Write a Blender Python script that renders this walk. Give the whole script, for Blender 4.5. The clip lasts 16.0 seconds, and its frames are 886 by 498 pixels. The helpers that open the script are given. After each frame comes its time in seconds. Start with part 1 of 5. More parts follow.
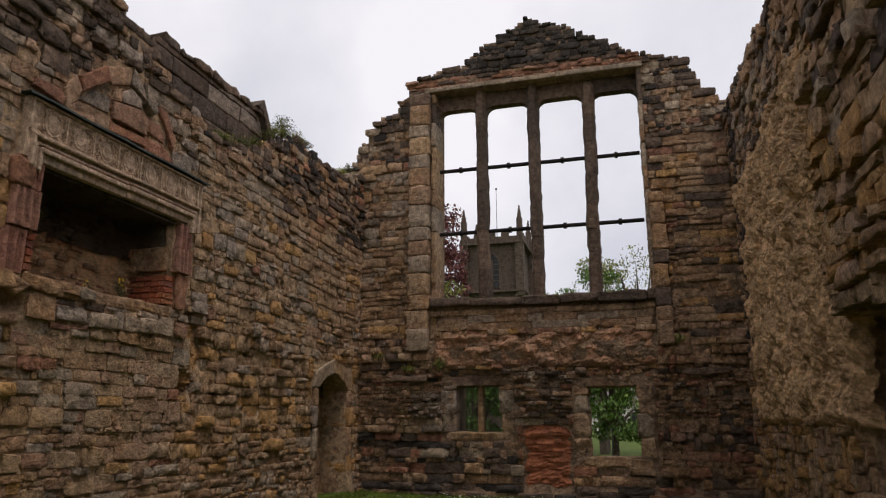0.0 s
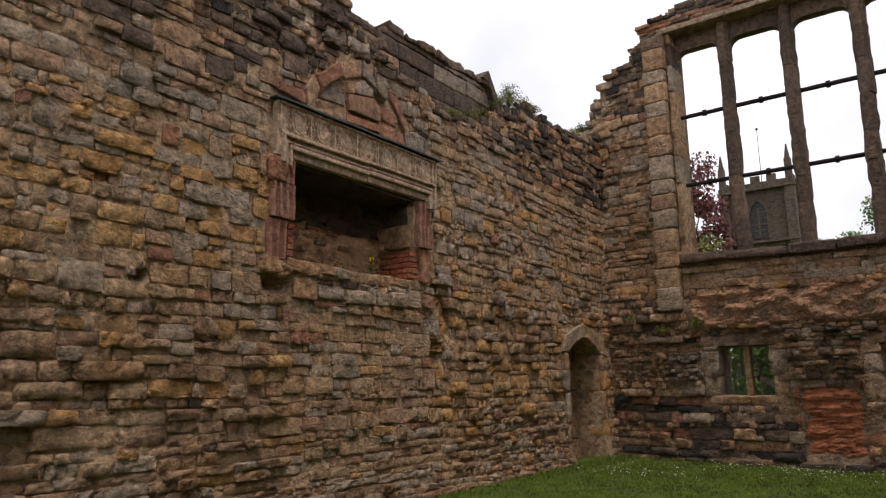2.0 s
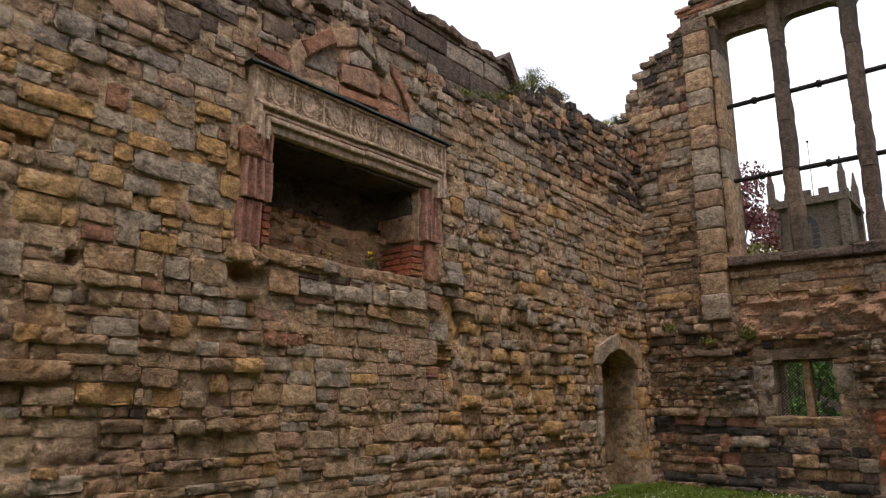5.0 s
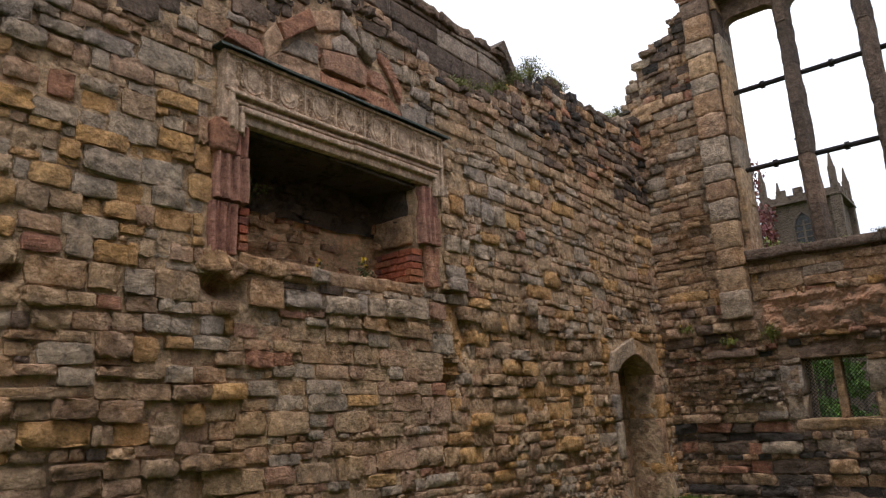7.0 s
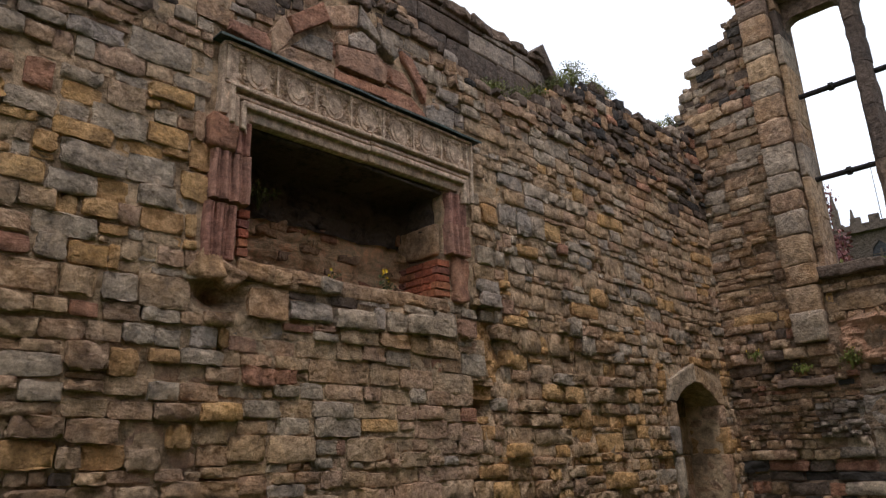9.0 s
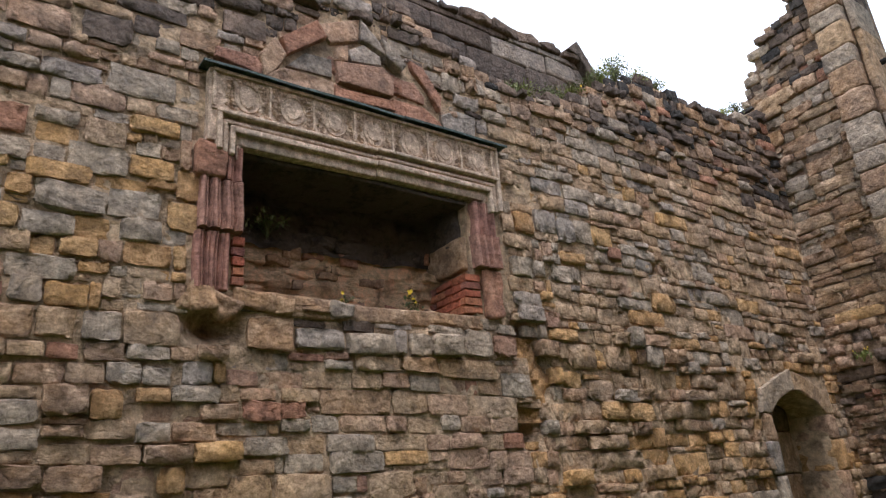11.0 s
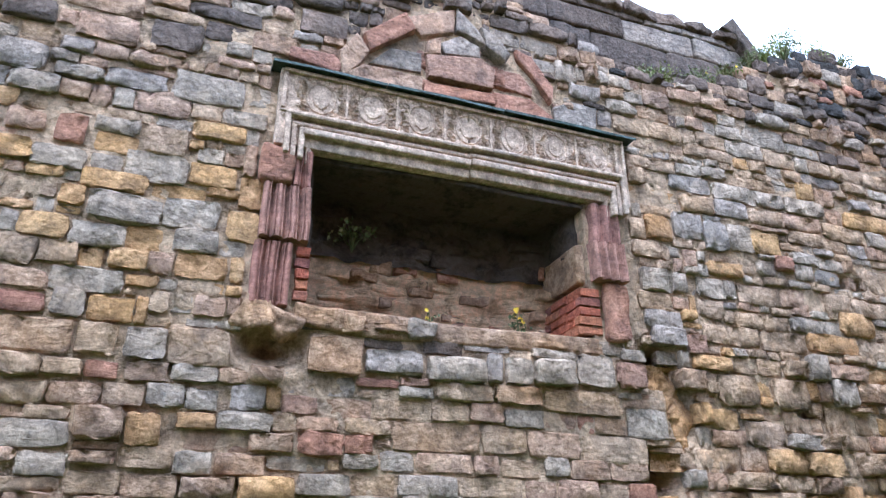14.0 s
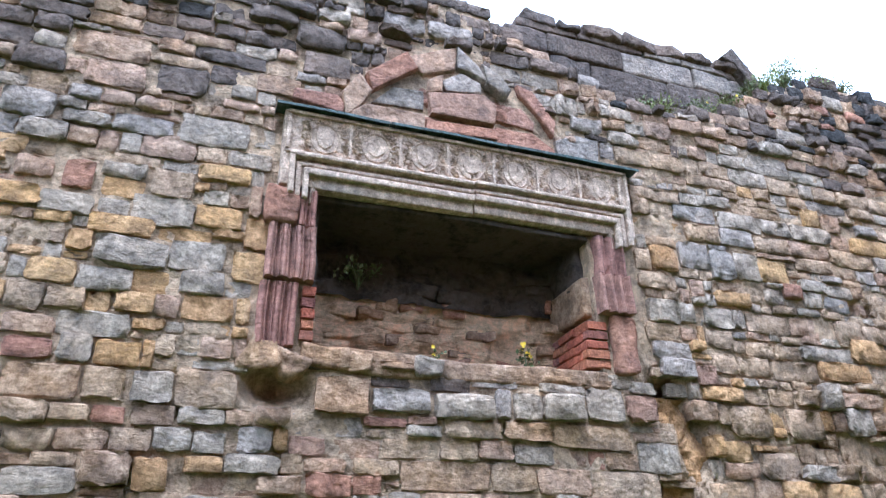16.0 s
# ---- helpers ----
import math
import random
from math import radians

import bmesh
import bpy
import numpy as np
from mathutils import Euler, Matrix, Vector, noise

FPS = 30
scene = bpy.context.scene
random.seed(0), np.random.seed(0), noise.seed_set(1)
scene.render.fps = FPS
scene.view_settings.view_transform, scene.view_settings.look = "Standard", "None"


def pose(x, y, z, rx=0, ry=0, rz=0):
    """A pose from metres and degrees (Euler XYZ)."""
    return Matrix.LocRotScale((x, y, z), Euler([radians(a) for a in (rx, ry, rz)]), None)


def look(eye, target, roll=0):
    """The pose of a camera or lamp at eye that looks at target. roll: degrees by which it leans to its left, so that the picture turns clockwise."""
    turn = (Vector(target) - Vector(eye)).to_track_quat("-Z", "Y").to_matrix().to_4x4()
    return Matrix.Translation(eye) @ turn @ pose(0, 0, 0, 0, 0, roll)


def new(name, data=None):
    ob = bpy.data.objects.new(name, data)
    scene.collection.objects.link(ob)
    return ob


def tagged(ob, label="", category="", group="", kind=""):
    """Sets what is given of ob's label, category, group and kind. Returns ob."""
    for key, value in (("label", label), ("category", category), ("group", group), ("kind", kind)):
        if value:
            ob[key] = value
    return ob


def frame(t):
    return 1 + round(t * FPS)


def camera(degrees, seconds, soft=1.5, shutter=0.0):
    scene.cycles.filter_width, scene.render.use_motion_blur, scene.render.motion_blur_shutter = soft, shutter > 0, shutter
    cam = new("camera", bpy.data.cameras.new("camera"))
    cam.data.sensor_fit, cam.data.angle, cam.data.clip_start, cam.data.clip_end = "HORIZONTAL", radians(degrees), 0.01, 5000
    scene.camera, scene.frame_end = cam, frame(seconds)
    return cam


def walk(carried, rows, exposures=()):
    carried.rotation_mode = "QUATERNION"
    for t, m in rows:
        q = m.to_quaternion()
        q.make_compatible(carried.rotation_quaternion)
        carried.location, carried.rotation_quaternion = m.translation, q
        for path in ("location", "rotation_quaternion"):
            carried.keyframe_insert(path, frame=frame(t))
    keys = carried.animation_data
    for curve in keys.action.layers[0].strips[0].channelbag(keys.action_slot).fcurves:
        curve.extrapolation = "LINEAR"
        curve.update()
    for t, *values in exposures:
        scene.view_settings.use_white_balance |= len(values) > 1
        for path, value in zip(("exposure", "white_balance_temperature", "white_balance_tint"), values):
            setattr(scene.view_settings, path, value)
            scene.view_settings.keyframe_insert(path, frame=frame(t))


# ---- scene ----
cam = camera(64.4, 16.0, soft=1.2)
PATH = [
    (0, (5.369, -12.946, 1.322), (4.84, -11.077, 1.797), -0.1),
    (0.5, (5.369, -12.796, 1.321), (4.572, -11.023, 1.79), 0.9),
    (1, (5.443, -12.697, 1.343), (4.43, -11.035, 1.801), 0.0),
    (1.5, (5.48, -12.648, 1.371), (4.338, -11.059, 1.783), -1.1),
    (2, (5.488, -12.693, 1.338), (4.317, -11.117, 1.721), -0.7),
    (2.5, (5.388, -12.565, 1.308), (4.242, -10.965, 1.667), -0.4),
    (3, (5.302, -12.422, 1.278), (4.188, -10.805, 1.655), -0.8),
    (3.5, (5.269, -12.208, 1.278), (4.122, -10.614, 1.659), -1.4),
    (4, (5.247, -11.961, 1.259), (4.015, -10.44, 1.673), 0.8),
    (6.5, (4.649, -11.18, 1.271), (3.386, -9.697, 1.727), -1.3),
    (7, (4.525, -11.04, 1.313), (3.294, -9.537, 1.791), -2.7),
    (7.5, (4.52, -10.79, 1.22), (3.247, -9.338, 1.743), -2.9),
    (8, (4.496, -10.635, 1.268), (3.149, -9.274, 1.846), -0.7),
    (8.5, (4.338, -10.516, 1.294), (3.005, -9.131, 1.848), -1.1),
    (8.7, (4.302, -10.457, 1.272), (2.983, -9.066, 1.841), -1.8),
    (10.8, (4.354, -9.63, 1.133), (2.872, -8.475, 1.818), -4.3),
    (11, (4.36, -9.554, 1.144), (2.872, -8.415, 1.843), -5.1),
    (11.5, (4.385, -9.319, 1.108), (2.834, -8.306, 1.862), -3.6),
    (12, (4.351, -9.134, 1.207), (2.724, -8.227, 1.937), -1.8),
    (12.5, (4.178, -9.055, 1.196), (2.561, -8.117, 1.906), -1.8),
    (13, (4.113, -8.924, 1.197), (2.512, -7.99, 1.949), -3.6),
    (13.5, (4.041, -8.726, 1.158), (2.406, -7.901, 1.962), -2.5),
    (14, (4.004, -8.584, 1.237), (2.298, -7.929, 2.05), -0.4),
    (14.5, (3.936, -8.597, 1.244), (2.242, -7.945, 2.085), -1.0),
    (15, (3.951, -8.559, 1.252), (2.278, -7.917, 2.138), -1.6),
    (15.5, (3.968, -8.548, 1.267), (2.293, -7.932, 2.169), -1.7),
    (16, (4.033, -8.575, 1.272), (2.353, -7.952, 2.162), -1.3),
]
walk(cam, [(t, look(eye, target, roll)) for t, eye, target, roll in PATH],
     [(0, -0.28, 6450, 16), (1.5, 0.0, 6450, 16), (4, 0.34, 6300, 15), (6.5, 0.46, 6100, 14), (8.5, 0.26, 5900, 13), (10.8, 0.94, 5550, 12), (12.5, 1.5, 4960, 11), (14, 2.05, 4560, 10), (15, 2.22, 4500, 9), (16, 2.08, 4500, 9)])

# ---- light ----
world = bpy.data.worlds.new("overcast_sky")
scene.world = world
world.use_nodes = True
wn, wl = world.node_tree.nodes, world.node_tree.links
wn.clear()
sky = wn.new("ShaderNodeTexSky")
sky.sky_type, sky.sun_disc, sky.sun_elevation, sky.sun_rotation = "NISHITA", False, radians(71), radians(119)
cloud = wn.new("ShaderNodeTexNoise")
cloud.inputs["Scale"].default_value, cloud.inputs["Detail"].default_value = 2.2, 6.0
cloud.inputs["Roughness"].default_value = 0.5
ramp = wn.new("ShaderNodeValToRGB")
ramp.color_ramp.elements[0].position, ramp.color_ramp.elements[0].color = 0.36, (7.6, 7.9, 8.4, 1)
ramp.color_ramp.elements[1].position, ramp.color_ramp.elements[1].color = 0.62, (11.2, 11.2, 11.2, 1)
blend = wn.new("ShaderNodeMixRGB")
blend.inputs[0].default_value = 0.92
back = wn.new("ShaderNodeBackground")
back.inputs["Strength"].default_value = 0.105
out = wn.new("ShaderNodeOutputWorld")
wl.new(cloud.outputs[0], ramp.inputs[0])
wl.new(sky.outputs[0], blend.inputs[1])
wl.new(ramp.outputs[0], blend.inputs[2])
wl.new(blend.outputs[0], back.inputs[0])
wl.new(back.outputs[0], out.inputs[0])

sun = new("sun", bpy.data.lights.new("sun", "SUN"))
sun.data.energy, sun.data.angle, sun.data.color = 1.75, radians(18), (1.0, 0.95, 0.88)
sun.matrix_world = look((0, 0, 30), (-9, 5, 0))


# ---- materials ----
def material(name, colours, rough=0.9, scale=11.0, bump=0.85, distance=0.014, stain=(0.05, 0.045, 0.04), stain_amount=0.35,
             stain_scale=1.6, metal=0.0, random_tint=True, lichen=0.0, strata=0.0, dust=0.0, speckle=0.28):
    """Weathered surface: a colour of its own per piece, grain, stains and fine relief."""
    m = bpy.data.materials.new(name)
    m.use_nodes = True
    n, l = m.node_tree.nodes, m.node_tree.links
    b = n["Principled BSDF"]
    b.inputs["Roughness"].default_value, b.inputs["Metallic"].default_value = rough, metal
    b.inputs["Specular IOR Level"].default_value = 0.25
    co = n.new("ShaderNodeNewGeometry")
    info = n.new("ShaderNodeObjectInfo")
    add = n.new("ShaderNodeMath")
    add.operation = "ADD"
    l.new(info.outputs["Random"], add.inputs[0])
    l.new(co.outputs["Random Per Island"], add.inputs[1])
    fr = n.new("ShaderNodeMath")
    fr.operation = "FRACT"
    l.new(add.outputs[0], fr.inputs[0])
    cr = n.new("ShaderNodeValToRGB")
    els = cr.color_ramp.elements
    while len(els) < len(colours):
        els.new(0.5)
    for i, c in enumerate(colours):
        els[i].position, els[i].color = (i + 0.5) / len(colours), (*c, 1)
    if random_tint:
        l.new(fr.outputs[0], cr.inputs[0])
    grain = n.new("ShaderNodeTexNoise")
    grain.inputs["Scale"].default_value, grain.inputs["Detail"].default_value, grain.inputs["Roughness"].default_value = scale, 8, 0.65
    l.new(co.outputs["Position"], grain.inputs["Vector"])
    if not random_tint:
        l.new(grain.outputs[0], cr.inputs[0])
    gr = n.new("ShaderNodeValToRGB")
    gr.color_ramp.elements[0].position, gr.color_ramp.elements[0].color = 0.33, (0.55, 0.50, 0.47, 1)
    gr.color_ramp.elements[1].position, gr.color_ramp.elements[1].color = 0.67, (1.52, 1.42, 1.33, 1)
    l.new(grain.outputs[0], gr.inputs[0])
    mul = n.new("ShaderNodeMixRGB")
    mul.blend_type, mul.inputs[0].default_value = "MULTIPLY", 1.0
    l.new(cr.outputs[0], mul.inputs[1])
    l.new(gr.outputs[0], mul.inputs[2])
    if dust > 0:
        patch = n.new("ShaderNodeTexNoise")
        patch.inputs["Scale"].default_value, patch.inputs["Detail"].default_value, patch.inputs["Roughness"].default_value = 1.1, 9, 0.72
        l.new(co.outputs["Position"], patch.inputs["Vector"])
        pr = n.new("ShaderNodeValToRGB")
        for c_ in ((.40, (.46, .29, .14, 1)), (.48, (.38, .27, .18, 1)), (.55, (.43, .35, .28, 1)), (.66, (.30, .22, .17, 1))):
            e_ = pr.color_ramp.elements.new(c_[0])
            e_.color = c_[1]
        pr.color_ramp.elements[0].color, pr.color_ramp.elements[-1].color = (.40, .25, .12, 1), (.24, .18, .15, 1)
        l.new(patch.outputs[0], pr.inputs[0])
        film = n.new("ShaderNodeMixRGB")
        film.inputs[0].default_value = dust
        l.new(cr.outputs[0], film.inputs[1])
        l.new(pr.outputs[0], film.inputs[2])
        smear = n.new("ShaderNodeTexNoise")
        smear.inputs["Scale"].default_value, smear.inputs["Detail"].default_value, smear.inputs["Roughness"].default_value = 5.5, 9, 0.7
        l.new(co.outputs["Position"], smear.inputs["Vector"])
        sm = n.new("ShaderNodeValToRGB")
        sm.color_ramp.elements[0].position, sm.color_ramp.elements[1].position = 0.5, 0.66
        sm.color_ramp.elements[0].color, sm.color_ramp.elements[1].color = (0, 0, 0, 1), (dust * 2.2,) * 3 + (1,)
        l.new(smear.outputs[0], sm.inputs[0])
        lime = n.new("ShaderNodeMixRGB")
        lime.inputs[2].default_value = (.44, .325, .22, 1)
        l.new(sm.outputs[0], lime.inputs[0])
        l.new(film.outputs[0], lime.inputs[1])
        l.new(lime.outputs[0], mul.inputs[1])
    speck = n.new("ShaderNodeTexNoise")
    speck.inputs["Scale"].default_value, speck.inputs["Detail"].default_value, speck.inputs["Roughness"].default_value = scale * 4.0, 7, 0.85
    l.new(co.outputs["Position"], speck.inputs["Vector"])
    sp = n.new("ShaderNodeValToRGB")
    sp.color_ramp.elements[0].position, sp.color_ramp.elements[0].color = 0.36, (0.42, 0.4, 0.38, 1)
    sp.color_ramp.elements[1].position, sp.color_ramp.elements[1].color = 0.6, (1.4, 1.4, 1.38, 1)
    l.new(speck.outputs[0], sp.inputs[0])
    mul2 = n.new("ShaderNodeMixRGB")
    mul2.blend_type, mul2.inputs[0].default_value = "MULTIPLY", speckle
    l.new(mul.outputs[0], mul2.inputs[1])
    l.new(sp.outputs[0], mul2.inputs[2])
    big = n.new("ShaderNodeTexNoise")
    big.inputs["Scale"].default_value, big.inputs["Detail"].default_value, big.inputs["Roughness"].default_value = stain_scale, 7, 0.7
    l.new(co.outputs["Position"], big.inputs["Vector"])
    br = n.new("ShaderNodeValToRGB")
    br.color_ramp.elements[0].position, br.color_ramp.elements[1].position = 0.5, 0.68
    br.color_ramp.elements[1].color = (stain_amount,) * 3 + (1,)
    br.color_ramp.elements[0].color = (0, 0, 0, 1)
    l.new(big.outputs[0], br.inputs[0])
    mix = n.new("ShaderNodeMixRGB")
    mix.inputs[2].default_value = (*stain, 1)
    l.new(br.outputs[0], mix.inputs[0])
    l.new(mul2.outputs[0], mix.inputs[1])
    last = mix
    if lichen > 0:
        spot = n.new("ShaderNodeTexNoise")
        spot.inputs["Scale"].default_value, spot.inputs["Detail"].default_value, spot.inputs["Roughness"].default_value = 14, 5, 0.75
        l.new(co.outputs["Position"], spot.inputs["Vector"])
        sr = n.new("ShaderNodeValToRGB")
        sr.color_ramp.elements[0].position, sr.color_ramp.elements[1].position = 0.58, 0.7
        sr.color_ramp.elements[1].color = (lichen,) * 3 + (1,)
        l.new(spot.outputs[0], sr.inputs[0])
        mix2 = n.new("ShaderNodeMixRGB")
        mix2.inputs[2].default_value = (0.42, 0.39, 0.35, 1)
        l.new(sr.outputs[0], mix2.inputs[0])
        l.new(mix.outputs[0], mix2.inputs[1])
        last = mix2
    l.new(last.outputs[0], b.inputs["Base Color"])
    fine = n.new("ShaderNodeTexNoise")
    fine.inputs["Scale"].default_value, fine.inputs["Detail"].default_value, fine.inputs["Roughness"].default_value = scale * 2.6, 10, 0.74
    if strata > 0:
        squash = n.new("ShaderNodeVectorMath")
        squash.operation = "MULTIPLY"
        squash.inputs[1].default_value = (1, 1, 1 + strata)
        l.new(co.outputs["Position"], squash.inputs[0])
        l.new(squash.outputs[0], fine.inputs["Vector"])
    else:
        l.new(co.outputs["Position"], fine.inputs["Vector"])
    pits = n.new("ShaderNodeTexVoronoi")
    pits.feature = "SMOOTH_F1"
    pits.inputs["Scale"].default_value = scale * 2.4
    l.new(co.outputs["Position"], pits.inputs["Vector"])
    total = n.new("ShaderNodeMath")
    total.operation = "MULTIPLY_ADD"
    total.inputs[1].default_value = 0.45
    l.new(pits.outputs[0], total.inputs[0])
    l.new(fine.outputs[0], total.inputs[2])
    bp = n.new("ShaderNodeBump")
    bp.inputs["Strength"].default_value, bp.inputs["Distance"].default_value = bump, distance * 4.4
    l.new(total.outputs[0], bp.inputs["Height"])
    l.new(bp.outputs[0], b.inputs["Normal"])
    return m


M = {
    "ochre": material("ochre_sandstone", [(0.498, 0.281, 0.095), (0.551, 0.342, 0.135), (0.435, 0.24, 0.086), (0.519, 0.306, 0.113)], strata=0.35, stain_amount=0.4, dust=0.16),
    "buff": material("buff_sandstone", [(0.436, 0.296, 0.167), (0.362, 0.245, 0.144), (0.479, 0.342, 0.209), (0.393, 0.26, 0.14), (0.33, 0.225, 0.13)], strata=0.35, stain_amount=0.45, dust=0.26),
    "grey": material("grey_weathered_stone", [(0.377, 0.307, 0.23), (0.314, 0.26, 0.2), (0.419, 0.348, 0.265), (0.345, 0.286, 0.22)], strata=0.25, stain_amount=0.45, lichen=0.28, dust=0.16),
    "red": material("red_sandstone", [(.34, .16, .095), (.38, .19, .12), (.29, .135, .09), (.36, .21, .14)], strata=0.8, stain_amount=0.45, dust=0.08),
    "pink": material("pinkish_sandstone", [(0.421, 0.255, 0.157), (0.368, 0.23, 0.147), (0.453, 0.291, 0.18)], strata=0.35, stain_amount=0.4, dust=0.26),
    "dark": material("blackened_stone", [(.12, .088, .066), (.155, .115, .088), (.095, .072, .057), (.19, .135, .098)], stain=(.03, .03, .028), lichen=0.16),
    "black": material("soot_black_stone", [(.05, .044, .039), (.07, .06, .052), (.04, .036, .033), (.09, .073, .058)], stain=(.025, .024, .022), lichen=0.08),
    "brown": material("brown_sandstone", [(0.33, 0.195, 0.104), (0.266, 0.16, 0.09), (0.372, 0.225, 0.113)], strata=0.35, stain_amount=0.4, dust=0.28),
    "slate": material("bluish_grey_stone", [(0.312, 0.265, 0.225), (0.354, 0.3, 0.255), (0.27, 0.235, 0.2)], lichen=0.2, dust=0.12),
}
mortar = material("old_lime_mortar", [(.31, .215, .125), (.53, .39, .25), (.44, .31, .185)], scale=6, bump=0.9, distance=0.03, random_tint=False, stain_amount=0.65)
dark_mortar = material("earthy_mortar", [(.19, .13, .085), (.30, .215, .145), (.24, .165, .105)], scale=6, bump=0.9, distance=0.025, random_tint=False, stain_amount=0.6)
deep_red = material("deep_red_eroded_sandstone", [(.37, .13, .065), (.42, .165, .085), (.28, .09, .05)], scale=5, distance=0.02, random_tint=False, strata=1.0)
wall_core = material("exposed_lime_and_rubble", [(.50, .31, .15), (.64, .44, .25), (.56, .37, .20)], scale=5, bump=0.9, distance=0.03, random_tint=False, stain_amount=0.35)
scar = material("broken_orange_brown_stone", [(.42, .26, .155), (.54, .35, .225), (.36, .20, .12), (.47, .33, .23)], scale=4, distance=0.035, random_tint=False, stain_amount=0.5)
carved = material("carved_buff_stone", [(.48, .37, .27), (.43, .33, .245), (.53, .415, .305)], scale=16, distance=0.006, random_tint=False, stain=(.25, .23, .20), stain_amount=0.4)
fluted = material("purplish_red_sandstone", [(.30, .15, .11), (.35, .195, .14), (.26, .135, .105)], strata=0.25, stain=(.14, .09, .08), distance=0.008)
brick_mat = material("old_red_brick", [(.38, .12, .06), (.30, .09, .05), (.42, .17, .08), (.20, .08, .06)], scale=25, distance=0.006)
# sooty stone, its colour also darkened for the shade inside the hearth
sooty_shaded = material("sooty_stone", [(.055, .045, .038), (.10, .075, .058), (.04, .035, .03)], scale=7, random_tint=False, distance=0.03)
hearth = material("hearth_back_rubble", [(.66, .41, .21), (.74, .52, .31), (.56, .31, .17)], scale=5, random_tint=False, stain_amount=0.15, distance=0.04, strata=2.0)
lead = material("weathered_lead", [(.05, .065, .06), (.07, .09, .085)], rough=0.6, scale=12, random_tint=False, metal=0.3, stain=(.07, .14, .12), stain_amount=0.3)
iron = material("black_iron", [(.018, .017, .017), (.03, .027, .025)], rough=0.6, scale=20, random_tint=False, metal=0.5, stain=(.08, .04, .025), stain_amount=0.3, distance=0.003)
lawn_mat = material("lawn_soil", [(.05, .085, .008), (.065, .105, .01), (.045, .075, .008)], scale=3, random_tint=False, stain=(.05, .06, .02), stain_amount=0.4)
blade_mat = material("grass_blades", [(.075, .12, .006), (.095, .14, .008), (.06, .10, .006), (.11, .14, .014)], rough=0.9, scale=2, bump=0.1)
leaf_green = material("green_leaves", [(.07, .15, .025), (.10, .20, .035), (.05, .11, .02), (.14, .22, .05)], rough=0.55, scale=3, bump=0.1, stain_amount=0.1)
leaf_light = material("fresh_yellow_green_leaves", [(.19, .22, .05), (.14, .18, .035), (.24, .25, .08)], rough=0.55, scale=3, bump=0.1, stain_amount=0.1)
leaf_red = material("copper_beech_leaves", [(.11, .03, .035), (.15, .05, .045), (.08, .025, .03), (.18, .07, .05)], rough=0.5, scale=3, bump=0.1, stain_amount=0.1)
bark = material("grey_brown_bark", [(.07, .055, .04), (.11, .09, .07)], scale=12, random_tint=False)
weed_mat = material("dusty_weed_leaves", [(.10, .125, .045), (.14, .15, .06), (.075, .10, .035), (.17, .16, .08)], rough=0.7, scale=4, bump=0.1, stain_amount=0.1)
petal_yellow = material("yellow_petals", [(.75, .52, .02), (.80, .60, .05)], rough=0.6, scale=4, bump=0.05, stain_amount=0.0)
petal_white = material("white_petals", [(.78, .78, .74), (.72, .72, .68)], rough=0.6, scale=4, bump=0.05, stain_amount=0.0)
tower_mat = material("dark_church_stone", [(.075, .06, .05), (.12, .095, .075), (.055, .046, .042)], scale=2.4, random_tint=False, stain_scale=.3, distance=0.05)
white_paint = material("white_render", [(.72, .72, .70), (.68, .68, .66)], scale=1, random_tint=False, stain_amount=0.1)
roof_mat = material("grey_roof_slates", [(.12, .12, .125), (.16, .155, .155)], scale=3, random_tint=False)
glass_dark = material("dark_louvres", [(.03, .03, .033), (.045, .045, .05)], rough=0.4, scale=4, random_tint=False)


# ---- helpers for building ----
def part(name, bm, mat, parent, label="", smooth=False):
    """Links a bmesh as one mesh object under a thing, or at top level."""
    me = bpy.data.meshes.new(name)
    bm.to_mesh(me)
    bm.free()
    me.materials.append(mat)
    if smooth:
        me.shade_smooth()
    ob = new(name, me)
    if parent is not None:
        ob.parent = parent
    if label:
        tagged(ob, label)
    return ob


def raw(name, verts, faces, mat, parent=None, label="", smooth=False):
    me = bpy.data.meshes.new(name)
    me.from_pydata(verts, [], faces)
    me.materials.append(mat)
    if smooth:
        me.shade_smooth()
    ob = new(name, me)
    if parent is not None:
        ob.parent = parent
    if label:
        tagged(ob, label)
    return ob


def thing(name, label, category, loc=(0, 0, 0), group="", kind=""):
    ob = new(name)
    ob.location = loc
    return tagged(ob, label, category, group, kind)


def box(bm, lo, hi, bevel=0.0, jitter=0.0, rng=None):
    r = bmesh.ops.create_cube(bm, size=1.0)
    vs = r["verts"]
    for v in vs:
        v.co = Vector([lo[i] + (v.co[i] + 0.5) * (hi[i] - lo[i]) for i in range(3)])
    if bevel > 0:
        es = list({e for v in vs for e in v.link_edges})
        b = bmesh.ops.bevel(bm, geom=es, offset=bevel, segments=2, affect="EDGES", profile=0.6)
        vs = b["verts"]
    if jitter > 0:
        for v in vs:
            v.co += Vector((rng.uniform(-jitter, jitter), rng.uniform(-jitter, jitter), rng.uniform(-jitter, jitter)))
    return vs


def boxed(name, lo, hi, mat, parent=None, label="", bevel=0.01, jitter=0.0, seed=0):
    bm = bmesh.new()
    box(bm, lo, hi, bevel, jitter, random.Random(seed))
    return part(name, bm, mat, parent, label)


def fbm(x, y, z, o=4):
    return noise.fractal(Vector((x, y, z)), 1.0, 2.0, o, noise_basis="PERLIN_ORIGINAL")


def profile(points):
    xs, zs = [p[0] for p in points], [p[1] for p in points]
    return lambda u: float(np.interp(u, xs, zs))


